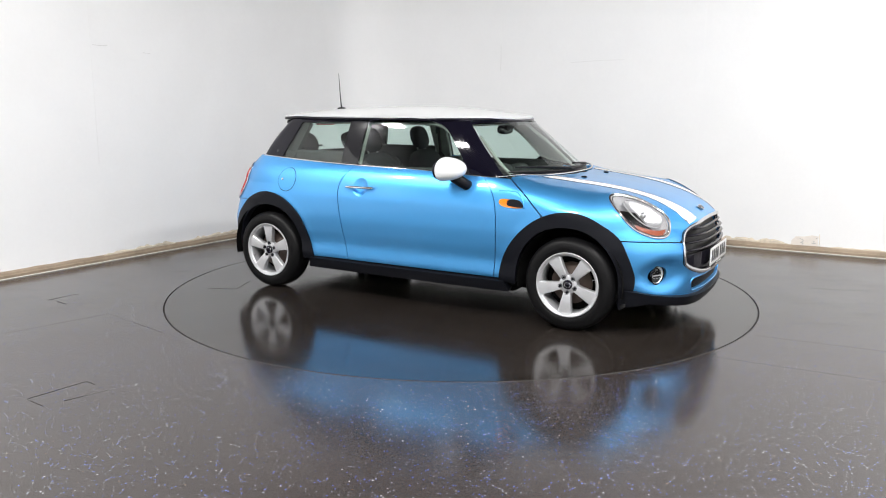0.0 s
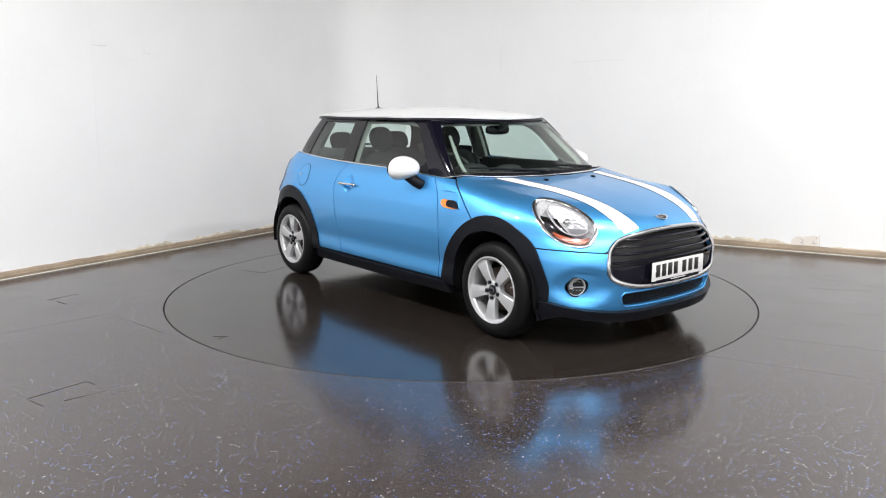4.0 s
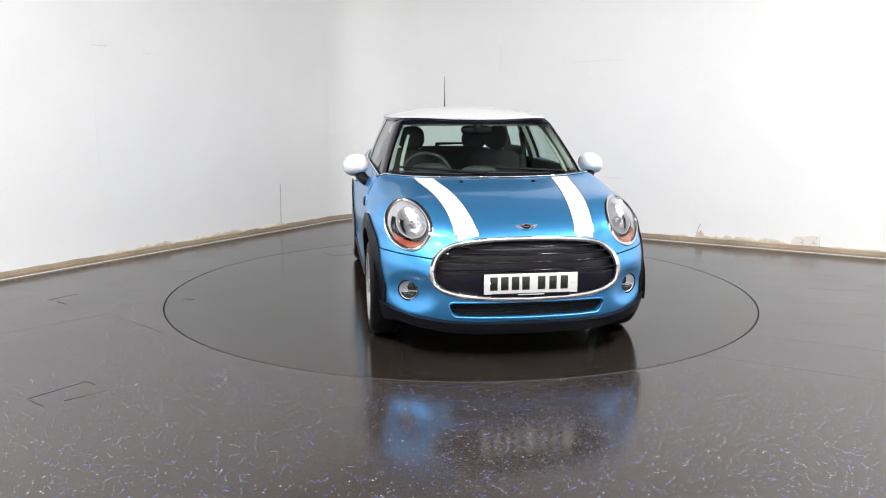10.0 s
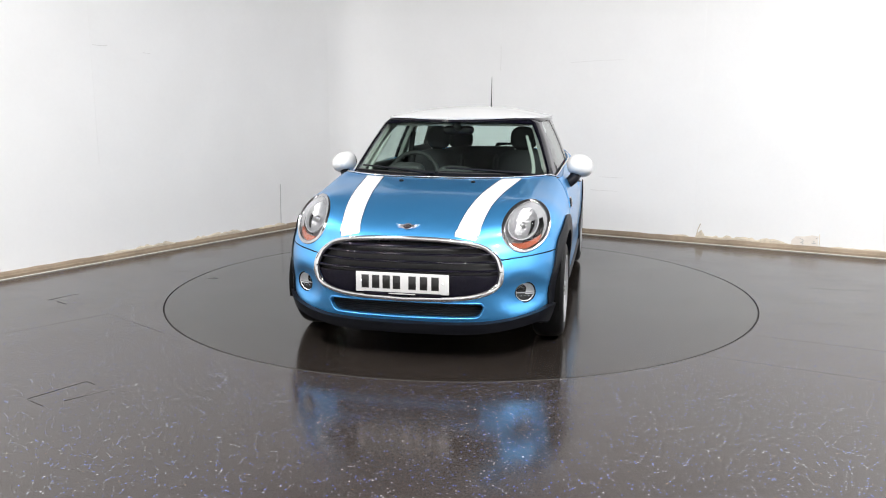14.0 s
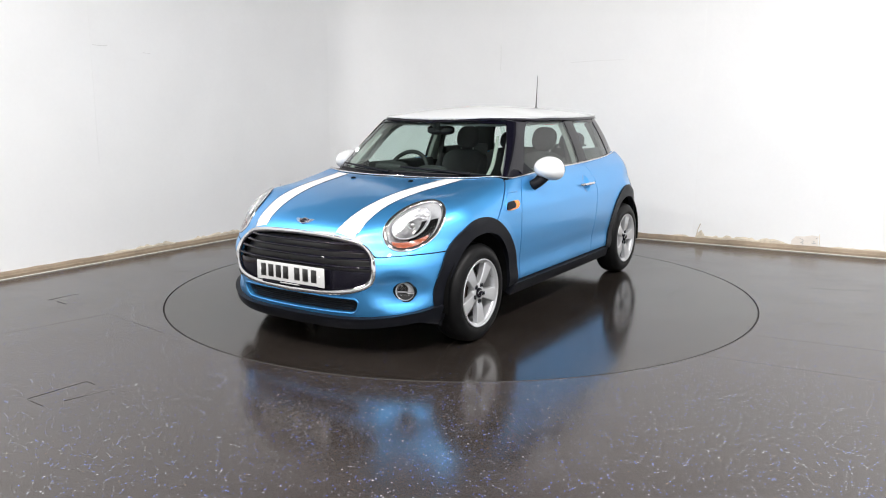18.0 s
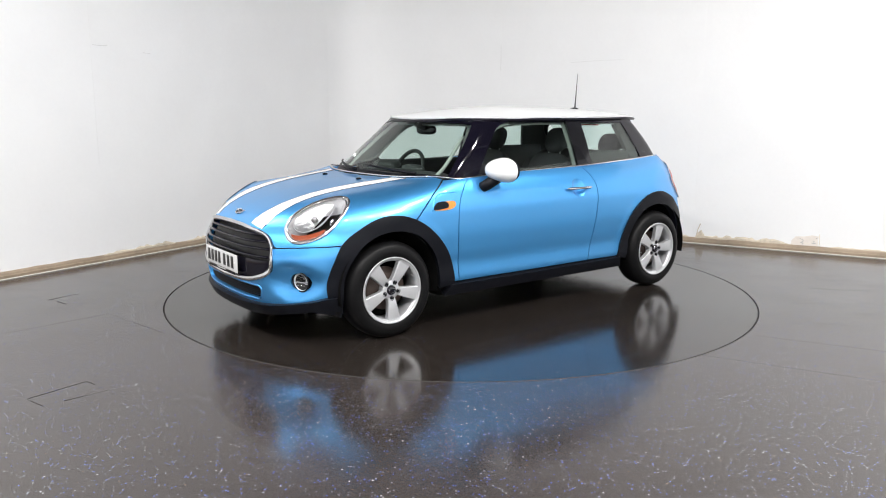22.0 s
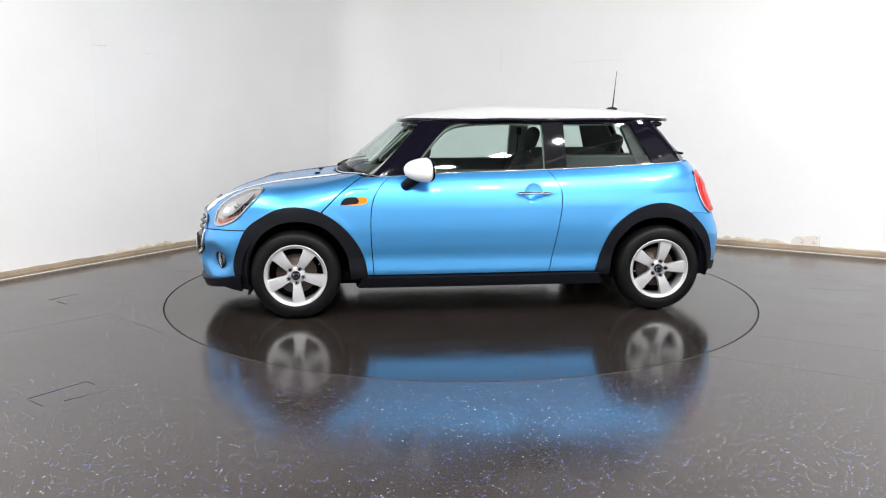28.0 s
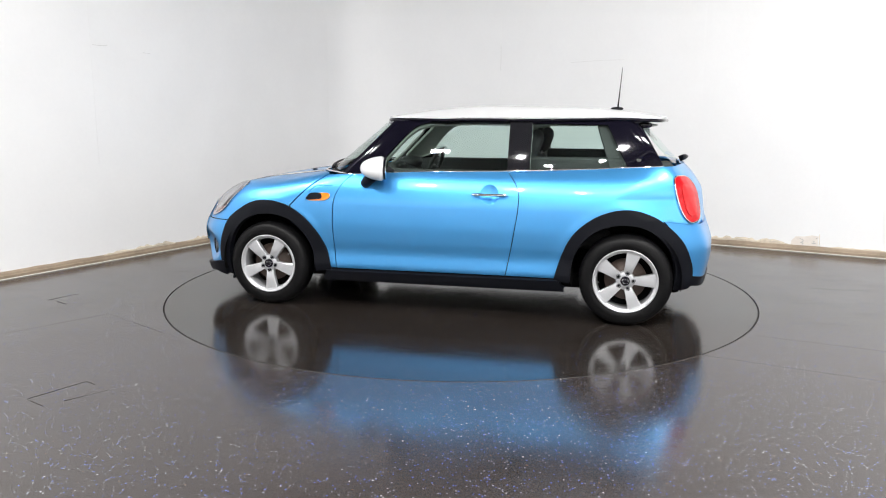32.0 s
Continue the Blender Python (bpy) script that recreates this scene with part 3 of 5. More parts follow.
def mark(start, way, pts, width, mat, parent, name="scratch"):
    """A thin scratch or joint line on a wall."""
    P = [on_wall(start, way, s, z, 0.0008) for s, z in pts]
    part(name, tube(name, P, width, mat, sides=5), mat, parent)


for s, z0, z1, w in ((0.98, 0.9, ROOM_H, 0.0007),):
    mark(LEFT0, DL, [(s, z0), (s, min(z1, WALL_H))], w, M_FAINT, wall_left, "board_joint")
mark(LEFT0, DL, [(3.27, 0.08), (3.272, 0.30), (3.278, 0.54)], 0.003, M_SATIN, wall_left)
mark(LEFT0, DL, [(1.0, 1.955), (1.07, 1.953), (1.15, 1.958)], 0.0022, M_SCUFF, wall_left)
mark(LEFT0, DL, [(1.515, 1.917), (1.60, 1.914)], 0.0016, M_SCUFF, wall_left)
for s in (-1.16, 1.144, 2.36):
    mark(RIGHT0, DR, [(s, 0.07 if s < 2 else 0.5), (s, WALL_H)], 0.0006, M_FAINT, wall_right, "board_joint")
mark(RIGHT0, DR, [(-1.16, 1.85), (-1.16, 2.14)], 0.0022, M_SCUFF, wall_right)
mark(RIGHT0, DR, [(-0.30, 1.915), (-0.1, 1.925), (0.1, 1.93), (0.31, 1.93)], 0.0014, M_SCUFF, wall_right)
mark(RIGHT0, DR, [(0.078, 0.659), (0.35, 0.656)], 0.0018, M_SCUFF, wall_right)
mark(RIGHT0, DR, [(-0.015, 0.508), (0.29, 0.505)], 0.0018, M_SCUFF, wall_right)
mark(RIGHT0, DR, [(1.21, 0.21), (1.185, 0.14), (1.175, 0.075)], 0.006, M_PLASTER, wall_right, "plaster_patch")
mark(RIGHT0, DR, [(2.36, 0.07), (2.358, 0.12), (2.355, 0.185)], 0.0028, M_PLASTER, wall_right)


def patched_square():
    """A small re-plastered square by the skirting, with pits where it was chipped."""
    rng = random.Random(12)
    edge = [(2.10, 0.066), (2.16, 0.066), (2.24, 0.066), (2.352, 0.066), (2.350, 0.12), (2.352, 0.165), (2.29, 0.172), (2.22, 0.155), (2.14, 0.150), (2.105, 0.11)]
    edge = [(a + rng.uniform(-0.006, 0.006), b) for a, b in edge]
    verts = [on_wall(RIGHT0, DR, a, b, 0.0025) for a, b in edge] + [on_wall(RIGHT0, DR, a, b, 0.0) for a, b in edge]
    n = len(edge)
    faces = [tuple(range(n))] + [(i, n + i, n + (i + 1) % n, (i + 1) % n) for i in range(n)]
    patch = part("plaster_patch", mesh_of("plaster_patch", verts, faces, M_PATCHED, smooth=False), M_PATCHED, wall_right, "pinkish patched square of plaster")
    for k in range(11):
        a, b = (2.20 if k < 6 else 2.315) + rng.uniform(-0.018, 0.018), rng.uniform(0.082, 0.145)
        c = on_wall(RIGHT0, DR, a, b, 0.003)
        part("pit", blob("pit", (0.006 + 0.004 * rng.random(), 0.002, 0.005), M_SATIN, c, 2, turn=Matrix.Rotation(math.atan2(DR[1], DR[0]), 4, "Z")), M_SATIN, patch)


patched_square()

# covers and sheet joints let into the floor
def floor_line(pts, width, name, label, mat=None):
    P = [(x, y, 0.0006) for x, y in pts]
    return tagged(new(name, tube(name, P, width, mat or M_JOINT, sides=6, squash=0.25)), label, "floor", "", "structure")


floor_line([(-2.089, -2.517), (-1.924, -2.264), (-1.86, -2.31)], 0.003, "floor_joint", "dark edge of a small cover let into the floor")
floor_line([(-2.089, -2.525), (-1.965, -2.61)], 0.002, "floor_joint", "dark edge of a small cover let into the floor")
floor_line([(-1.755, -2.384), (-1.90, -2.54)], 0.0025, "floor_joint", "dark edge of a small cover let into the floor")
floor_line([(-3.03, -0.55), (-2.91, -0.34)], 0.004, "floor_joint", "dark edge of a small cover let into the floor")
floor_line([(-2.95, -0.58), (-2.84, -0.66)], 0.004, "floor_joint", "dark edge of a small cover let into the floor")

for pts in ([(-3.70, -2.38), (-2.868, -1.434), (-2.411, -0.920)], [(-2.411, -0.920), (-1.85, -1.385)], [(1.405, -1.739), (2.201, -2.153), (3.1, -2.62)], [(1.855, -1.327), (2.45, -1.614), (3.3, -2.02)], [(2.776, 0.024), (3.211, -0.081)]):
    floor_line(pts, 0.0009, "floor_joint", "faint worn seam between vinyl sheets", M_SEAM)

# ceiling light panels, square with the room
def ceiling_light(at):
    a = math.degrees(math.atan2(DR[1], DR[0]))
    root = tagged(new("ceiling_light"), "square white light panel in the ceiling, switched on", "ceiling light", "ceiling light panels")
    root.matrix_basis = pose(at[0], at[1], ROOM_H - 0.012, 0, 0, a)
    s = 0.16
    loop = [(-s, -s), (s, -s), (s, s), (-s, s)]
    part("diffuser", mesh_of("diffuser", [(x, y, -0.002) for x, y in loop] , [(3, 2, 1, 0)], M_DIFFUSER, smooth=False), M_DIFFUSER, root, "glowing white diffuser")
    bm = bmesh.new()
    for i in range(4):
        (x0, y0), (x1, y1) = loop[i], loop[(i + 1) % 4]
        q = [(x0, y0), (x1, y1), (x1 * 1.06, y1 * 1.06), (x0 * 1.06, y0 * 1.06)]
        lo = [bm.verts.new((x, y, -0.006)) for x, y in q]
        hi = [bm.verts.new((x, y, 0.010)) for x, y in q]
        bm.faces.new(lo), bm.faces.new(hi)
        for j in range(4):
            bm.faces.new((lo[j], lo[(j + 1) % 4], hi[(j + 1) % 4], hi[j]))
    bmesh.ops.recalc_face_normals(bm, faces=bm.faces[:])
    part("frame", bm, M_WHITE, root)
    return root


light = None
for at in ((1.09, -6.66), (1.87, -5.44), (2.62, -4.22), (3.81, -2.75), (4.38, -1.85), (-0.61, -6.86), (-1.50, -5.60), (-2.70, -4.67), (-4.10, -2.90), (-4.45, -1.35)):
    if light is None:
        light = ceiling_light(at)
    else:
        copy_thing(light, pose(at[0], at[1], ROOM_H - 0.012, 0, 0, math.degrees(math.atan2(DR[1], DR[0]))))

# a pale steel beam hung beside the row of lights
M_BEAM = material("pale painted steel", (0.72, 0.72, 0.71), rough=0.45, grain=0.05, scale=20, stain=0.1)
beam_a, beam_b = np.array([1.95, -7.20]), np.array([5.70, -1.46])
beam_turn = Matrix.Rotation(math.atan2(*(beam_b - beam_a)[::-1]), 4, "Z")
beam_mid = (beam_a + beam_b) / 2
beam = tagged(new("ceiling_beam"), "slim pale steel beam hung under the dark roof", "beam")
beam.matrix_basis = pose(beam_mid[0], beam_mid[1], 5.02)
for name, size, z in (("top_flange", (6.9, 0.06, 0.008), 0.035), ("web", (6.9, 0.008, 0.062), 0.0), ("bottom_flange", (6.9, 0.06, 0.008), -0.035)):
    part(name, box(name, size, M_BEAM, tuple(beam_turn @ Vector((0, 0, z))), 0.001, turn=beam_turn, segs=1), M_BEAM, beam)
for k in (-3.0, -1.0, 1.0, 3.0):
    q = beam_turn @ Vector((k, 0, 0))
    part("hanger_rod", tube("hanger_rod", [(q.x, q.y, 0.035), (q.x, q.y, 0.185)], 0.006, M_BEAM, sides=6), M_BEAM, beam)

# ---------------------------------------------------------------- the car
car = tagged(new("hatchback_car"), "small blue three-door hatchback, white roof and bonnet stripes, on the turntable", "car")


def pair(name, meshes, mat, parent=None, label=""):
    return [part(name, me, mat, parent or car, label) for me in meshes]


FLARE_F = run([(1.61, 0.215), (1.648, 0.30), (1.650, 0.40), (1.614, 0.511), (1.557, 0.615), (1.450, 0.695), (1.345, 0.744), (1.235, 0.757), (1.11, 0.738), (0.98, 0.668), (0.865, 0.552), (0.795, 0.423), (0.767, 0.284)], 6)
ARCH_F = run([(0.884, 0.27), (0.902, 0.42), (0.957, 0.53), (1.048, 0.618), (1.15, 0.656), (1.25, 0.664), (1.352, 0.646), (1.449, 0.588), (1.523, 0.49), (1.560, 0.38), (1.560, 0.20)], 6)
FLARE_R = run([(-0.785, 0.286), (-0.837, 0.46), (-0.908, 0.596), (-1.019, 0.693), (-1.13, 0.745), (-1.243, 0.762), (-1.357, 0.740), (-1.473, 0.680), (-1.594, 0.562), (-1.652, 0.426), (-1.662, 0.33), (-1.645, 0.262), (-1.60, 0.248)], 6)
ARCH_R = run([(-1.545, 0.250), (-1.556, 0.38), (-1.524, 0.49), (-1.449, 0.588), (-1.352, 0.646), (-1.25, 0.664), (-1.15, 0.656), (-1.048, 0.618), (-0.957, 0.53), (-0.907, 0.42), (-0.892, 0.272)], 6)

pair("arch_trim", panel("arch_trim", body, "y", np.vstack([FLARE_F, ARCH_F]), M_PLASTIC, 0.022, 0.045, 0.011, both=True), M_PLASTIC, label="black plastic front wheel arch trim")
pair("arch_trim", panel("arch_trim", body, "y", np.vstack([FLARE_R, ARCH_R]), M_PLASTIC, 0.022, 0.045, 0.011, both=True), M_PLASTIC, label="black plastic rear wheel arch trim")

# parting line low on each arch trim
for line in ([(1.640, 0.388), (1.575, 0.386)], [(-1.652, 0.400), (-1.570, 0.398)]):
    gap = on(body, "y", run(line, 6)) + [0, 0.004, 0]
    for side in (1, -1):
        part("parting_line", tube("parting_line", gap * [1, side, 1], 0.0018, M_JOINT, sides=5), M_JOINT, car)

# doors
DOOR_F = run([(0.612, 0.950), (0.669, 0.896), (0.715, 0.825), (0.738, 0.734), (0.742, 0.552), (0.726, 0.296)], 6)
DOOR_R = run([(-0.463, 0.299), (-0.516, 0.575), (-0.545, 0.787), (-0.526, 0.892), (-0.457, 0.988)], 6)
belt_run = lambda x0, x1, n=10: np.array([(x, float(BELT(x))) for x in np.linspace(x0, x1, n)])
doors = pair("door", panel("door", body, "y", np.vstack([DOOR_F, DOOR_R, belt_run(-0.44, 0.59)]), M_PAINT, 0.022, 0.02, holes=[circle(0.066, 32) + [-0.352, 0.838]], both=True), M_PAINT, label="blue door panel")
GAP = 0.006
FENDER = np.vstack([run([(0.80, 0.944), (0.93, 0.851), (1.06, 0.726)], 6), run([(1.05, 0.70), (0.975, 0.65), (0.875, 0.54), (0.805, 0.41), (0.777, 0.296)], 4), DOOR_F[::-1] + [GAP, 0]])
wings = pair("front_wing", panel("front_wing", body, "y", FENDER, M_PAINT, 0.018, 0.02, both=True), M_PAINT, label="blue front wing panel")

# bonnet and bumper, both spread from a point inside the nose
S = lambda pts: on(body, "y", pts)
X = lambda pts: on(body, "x", pts)
Z = lambda pts: on(body, "z", pts)
mir = lambda P: np.array(P)[::-1] * [1, -1, 1]
grille_half = [(0.0, 0.694), (0.25, 0.687), (0.40, 0.662), (0.485, 0.618), (0.530, 0.56), (0.540, 0.49), (0.515, 0.435), (0.44, 0.398), (0.30, 0.373), (0.0, 0.362)]
gh = run(grille_half, 6)
gtop = gh[gh[:, 1] > 0.584]
glow = gh[gh[:, 1] <= 0.584]
seam = S([(1.570, 0.598), (1.62, 0.596), (1.68, 0.594)])
seam_f = X([(0.66, 0.588), (0.60, 0.584), (0.535, 0.578)])
scuttle = lambda y: 0.985 - 0.22 * y * y - 0.25 * y ** 4
back_edge = Z([(scuttle(y) + 0.012, y) for y in (0.74, 0.70, 0.6, 0.5, 0.4, 0.2, 0.0)])
arch_edge = S([(q[0], q[1] - 0.012) for q in FLARE_F if 1.06 < q[0] < 1.57 and q[1] > 0.604])
half = np.vstack([X([(y, z + 0.004) for y, z in gtop]), seam_f[::-1] + [0, 0, 0.007], seam[::-1] + [0, 0, 0.007], arch_edge, S(run([(1.072, 0.726), (0.942, 0.851), (0.812, 0.945)], 6)), back_edge])
LAMP_N = np.array([0.80, 0.22, 0.56])
lamp_oval = lambda r: X(circle(0.120 * r, 44, 0.126 * r) @ np.array([[0.985, 0.17], [-0.17, 0.985]]) + [0.637, 0.743])
hole_l = flatten("front", lamp_oval(1.0))
hole_r = hole_l * [-1, 1]
bonnet_loop = flatten("front", np.vstack([half, mir(half)[1:-1]]))
bonnet = part("bonnet", panel("bonnet", body, "front", bonnet_loop, M_PAINT, 0.022, 0.02, holes=[hole_l, hole_r]), M_PAINT, car, "blue clamshell bonnet")
low_edge = X([(0.0, 0.228), (0.3, 0.231), (0.5, 0.240), (0.62, 0.254), (0.70, 0.270)])
low_side = S([(1.66, 0.29), (1.60, 0.30)])
front_edge = S([(1.64, 0.40), (1.604, 0.511), (1.560, 0.596)])
half = np.vstack([X([(y, z - 0.004) for y, z in glow])[::-1], seam_f[::-1], seam[::-1], front_edge[::-1], low_side[::-1], low_edge[::-1]])
intake_half = run([(0.0, 0.350), (0.38, 0.348), (0.432, 0.340), (0.44, 0.312), (0.412, 0.266), (0.34, 0.258), (0.0, 0.254)], 5)
intake = np.vstack([intake_half, intake_half[::-1][1:-1] * [-1, 1]])
FOG = X([(FOG_Y, FOG_Z)])[0]
fog_hole = X(circle(0.053, 28) + [FOG_Y, FOG_Z])
loop = np.vstack([half[1:-1], (half[1:-1] * [1, -1, 1])[::-1]])
fl = flatten("front", fog_hole)
bumper = part("front_bumper", panel("front_bumper", body, "front", flatten("front", loop), M_PAINT, 0.026, 0.03, holes=[flatten("front", X(intake)), fl, fl * [-1, 1]]), M_PAINT, car, "blue front bumper")

# black lip under the bumper
lip_half = np.vstack([X([(0.0, 0.232), (0.3, 0.235), (0.5, 0.244), (0.62, 0.258), (0.70, 0.274)]), S([(1.66, 0.295), (1.60, 0.30), (1.60, 0.20)]), X([(0.70, 0.222), (0.55, 0.196), (0.3, 0.178), (0.0, 0.175)])])
loop = np.vstack([lip_half, (lip_half * [1, -1, 1])[::-1][1:-1]])
part("front_lip", panel("front_lip", body, "front", flatten("front", loop), M_PLASTIC, 0.03, 0.06, 0.028), M_PLASTIC, car, "black plastic lip under the bumper")

# small deflectors ahead of the front tyres
for side in (1, -1):
    part("air_deflector", box("air_deflector", (0.018, 0.15, 0.060), M_PLASTIC, (1.560, side * 0.690, 0.190), 0.008, turn=Matrix.Rotation(math.radians(-14), 4, "Y")), M_PLASTIC, car, "black flap ahead of the tyre")

# sills
sill = np.array([(0.835, 0.212), (0.800, 0.284), (0.2, 0.285), (-0.4, 0.287), (-0.815, 0.290), (-0.855, 0.214)])
pair("sill", panel("sill", body, "y", sill, M_PLASTIC, 0.025, 0.06, 0.020, both=True), M_PLASTIC, label="black plastic sill")

# rear quarter, tail and rear bumper
TAIL_L = run([(-1.524, 0.952), (-1.556, 0.966), (-1.605, 0.955), (-1.652, 0.908), (-1.682, 0.838), (-1.697, 0.750), (-1.692, 0.702), (-1.664, 0.684), (-1.628, 0.686), (-1.594, 0.720), (-1.563, 0.785), (-1.536, 0.875)], 3, closed=True)
quarter = np.vstack([DOOR_R[::-1] - [GAP, 0], run([(-0.79, 0.297), (-0.80, 0.33)], 3), FLARE_R[(FLARE_R[:, 0] < -0.83) & (FLARE_R[:, 0] > -1.46)] - [0, 0.012], run([(-1.476, 0.692), (-1.56, 0.682), (-1.66, 0.668), (-1.70, 0.672)], 4), run([(-1.725, 0.70), (-1.705, 0.82), (-1.665, 0.92), (-1.60, 1.01), (-1.575, 1.028)], 4), belt_run(-1.47, -0.47)])
pair("rear_quarter", panel("rear_quarter", body, "y", quarter, M_PAINT, 0.020, 0.02, holes=[TAIL_L], both=True), M_PAINT, label="blue rear quarter panel")
rb = np.vstack([S(run([(-1.478, 0.690), (-1.56, 0.680), (-1.64, 0.668)], 4)), on(body, "-x", [(0.5, 0.663), (0.25, 0.663), (0, 0.663)])])
rb_low = np.vstack([on(body, "-x", [(0, 0.30), (0.3, 0.30), (0.5, 0.305), (0.62, 0.315)]), S([(-1.66, 0.33), (-1.645, 0.426), (-1.584, 0.562)])])
edge_top, edge_low = rb, rb_low
loop = np.vstack([edge_top, (edge_top * [1, -1, 1])[::-1][1:], (edge_low * [1, -1, 1])[::-1], edge_low[1:]])
part("rear_bumper", panel("rear_bumper", body, "rear", flatten("rear", loop), M_PAINT, 0.05, 0.02), M_PAINT, car, "blue rear bumper")
tg = [(0.54, 0.668), (0.55, 0.74), (0.54, 0.85), (0.53, 0.95), (0.50, 1.035), (0.3, 1.035), (0, 1.035)]
tgl = np.vstack([on(body, "-x", tg), (on(body, "-x", tg) * [1, -1, 1])[::-1][1:]])
part("tailgate", panel("tailgate", body, "rear", flatten("rear", tgl), M_PAINT, 0.035, 0.02, -0.004), M_PAINT, car, "blue tailgate")
rlip = np.vstack([on(body, "-x", [(0, 0.305), (0.3, 0.305), (0.5, 0.31), (0.62, 0.32)]), S([(-1.665, 0.335), (-1.64, 0.275)]), on(body, "-x", [(0.62, 0.262), (0.3, 0.25), (0, 0.25)])])
loop = np.vstack([rlip, (rlip * [1, -1, 1])[::-1][1:-1]])
part("rear_lip", panel("rear_lip", body, "rear", flatten("rear", loop), M_PLASTIC, 0.05, 0.03, 0.008), M_PLASTIC, car, "black plastic lower rear bumper")

# dark shell behind the panels, wheel housings and floor pan
shell = np.vstack([[(1.80, 0.22), (1.85, 0.60), (1.6, 0.80), (1.2, 0.86), (0.85, 0.92)], belt_run(0.6, -1.45, 14), [(-1.58, 0.9), (-1.65, 0.5), (-1.6, 0.24)]])
cut = lambda cx: np.vstack([[(cx + 0.36, 0.235)], [(cx + 0.36 * math.cos(a), 0.33 + 0.36 * math.sin(a)) for a in np.linspace(0, math.pi, 24)], [(cx - 0.36, 0.235)]])
base = np.vstack([[(1.80, 0.22), (1.84, 0.55), (1.62, 0.78), (1.2, 0.85), (0.85, 0.90)], belt_run(0.6, -1.36, 14) - [0, 0.012], [(-1.50, 0.90), (-1.58, 0.6), (-1.60, 0.36)], cut(-1.2475)[::-1][1:], cut(1.2475)[::-1]])
pair("inner_shell", panel("inner_shell", body, "y", base, M_SHADOW, 0.06, 0.01, -0.022, both=True), M_SHADOW)
nose = np.array([(-0.70, 0.2), (0.70, 0.2), (0.72, 0.5), (0.5, 0.66), (0.2, 0.69), (-0.2, 0.69), (-0.5, 0.66), (-0.72, 0.5)])
part("inner_shell", panel("inner_shell", body, "x", nose, M_SHADOW, 0.05, 0.01, -0.06), M_SHADOW, car)
part("floor_pan", box("floor_pan", (3.2, 1.25, 0.08), M_SHADOW, (0, 0, 0.23), 0.03), M_SHADOW, car)
# wider unseen pan, added to keep light off the floor under the car
part("floor_pan", box("floor_pan", (1.70, 1.54, 0.05), M_SHADOW, (0, 0, 0.222), 0.015), M_SHADOW, car)


def housing(cx, side):
    n = 26
    verts, faces = [], []
    for i in range(n + 1):
        a = math.radians(-12 + 204 * i / n)
        x, z = cx + 0.352 * math.cos(a), 0.318 + 0.352 * math.sin(a)
        verts += [(x, side * 0.83, z), (x, side * 0.50, z), (cx, side * 0.50, 0.318)]
    for i in range(n):
        faces += [(3 * i, 3 * i + 1, 3 * i + 4, 3 * i + 3), (3 * i + 1, 3 * i + 2, 3 * i + 5, 3 * i + 4)]
    part("wheel_housing", mesh_of("wheel_housing", verts, faces, M_SHADOW), M_SHADOW, car)


for cx in (1.2475, -1.2475):
    for side in (1, -1):
        housing(cx, side)

# roof, pillars and glass
roof_loop = run([(0.522, 0.0), (0.500, 0.25), (0.430, 0.44), (0.340, 0.528), (0.15, 0.572), (-0.2, 0.596), (-0.7, 0.590), (-1.1, 0.550), (-1.28, 0.508), (-1.365, 0.455), (-1.445, 0.32), (-1.49, 0.0)], 6)
roof_loop = np.vstack([roof_loop, (roof_loop * [1, -1])[::-1][1:-1]])
part("roof", panel("roof", roof, "z", roof_loop, M_WHITE, 0.045, 0.020, 0.006), M_WHITE, car, "white roof")
gutter = spread(roof, "z", roof_loop * [1, 0.985]) - [0, 0, 0.016]
part("roof_trim", tube("roof_trim", gutter, 0.013, M_GLOSSBLACK, closed=True, sides=6), M_GLOSSBLACK, car, "black strip under the roof's edge")
A_LINE = run([(0.475, 0.972), (0.36, 1.12), (0.235, 1.255), (0.14, 1.298), (0.02, 1.312)], 6)
a_pillar = np.vstack([run([(0.765, 0.930), (0.62, 0.950), (0.487, 0.960)], 4), A_LINE, [(0.02, 1.336)], [(0.2, 1.334)], run([(0.372, 1.322), (0.484, 1.20), (0.628, 1.05), (0.712, 0.965)], 4)])
pair("a_pillar", panel("a_pillar", cabin, "y", a_pillar, M_GLOSSBLACK, 0.03, 0.02, 0.004, both=True), M_GLOSSBLACK, label="gloss black windscreen pillar")
door_glass = np.vstack([[(0.487, 0.968)], A_LINE[1:], [(-0.465, 1.311)], [(-0.47, 0.992)], belt_run(-0.3, 0.35, 5)])
pair("door_window", panel("door_window", cabin, "y", door_glass, M_GLASS, 0.05, 0.004, both=True), M_GLASS, label="green-tinted door window")
sail = np.array([(0.520, 0.958), (0.468, 0.985), (0.425, 1.035), (0.330, 0.972)])
pair("mirror_sail", panel("mirror_sail", cabin, "y", sail, M_PLASTIC, 0.02, 0.008, 0.003, both=True), M_PLASTIC, label="black plastic corner piece at the mirror")
header = np.vstack([[(0.02, 1.306)], [(-0.42, 1.306)], [(-0.62, 1.300)], [(-1.12, 1.290)], [(-1.15, 1.325)], [(-0.6, 1.34)], [(0.02, 1.345)]])
pair("window_header", panel("window_header", cabin, "y", header, M_GLOSSBLACK, 0.03, 0.015, 0.003, both=True), M_GLOSSBLACK)
b_pillar = np.array([(-0.452, 0.995), (-0.448, 1.312), (-0.60, 1.306), (-0.60, 1.002)])
pair("b_pillar", panel("b_pillar", cabin, "y", b_pillar, M_PILLAR, 0.04, 0.02, 0.003, both=True), M_PILLAR, label="gloss black door pillar")
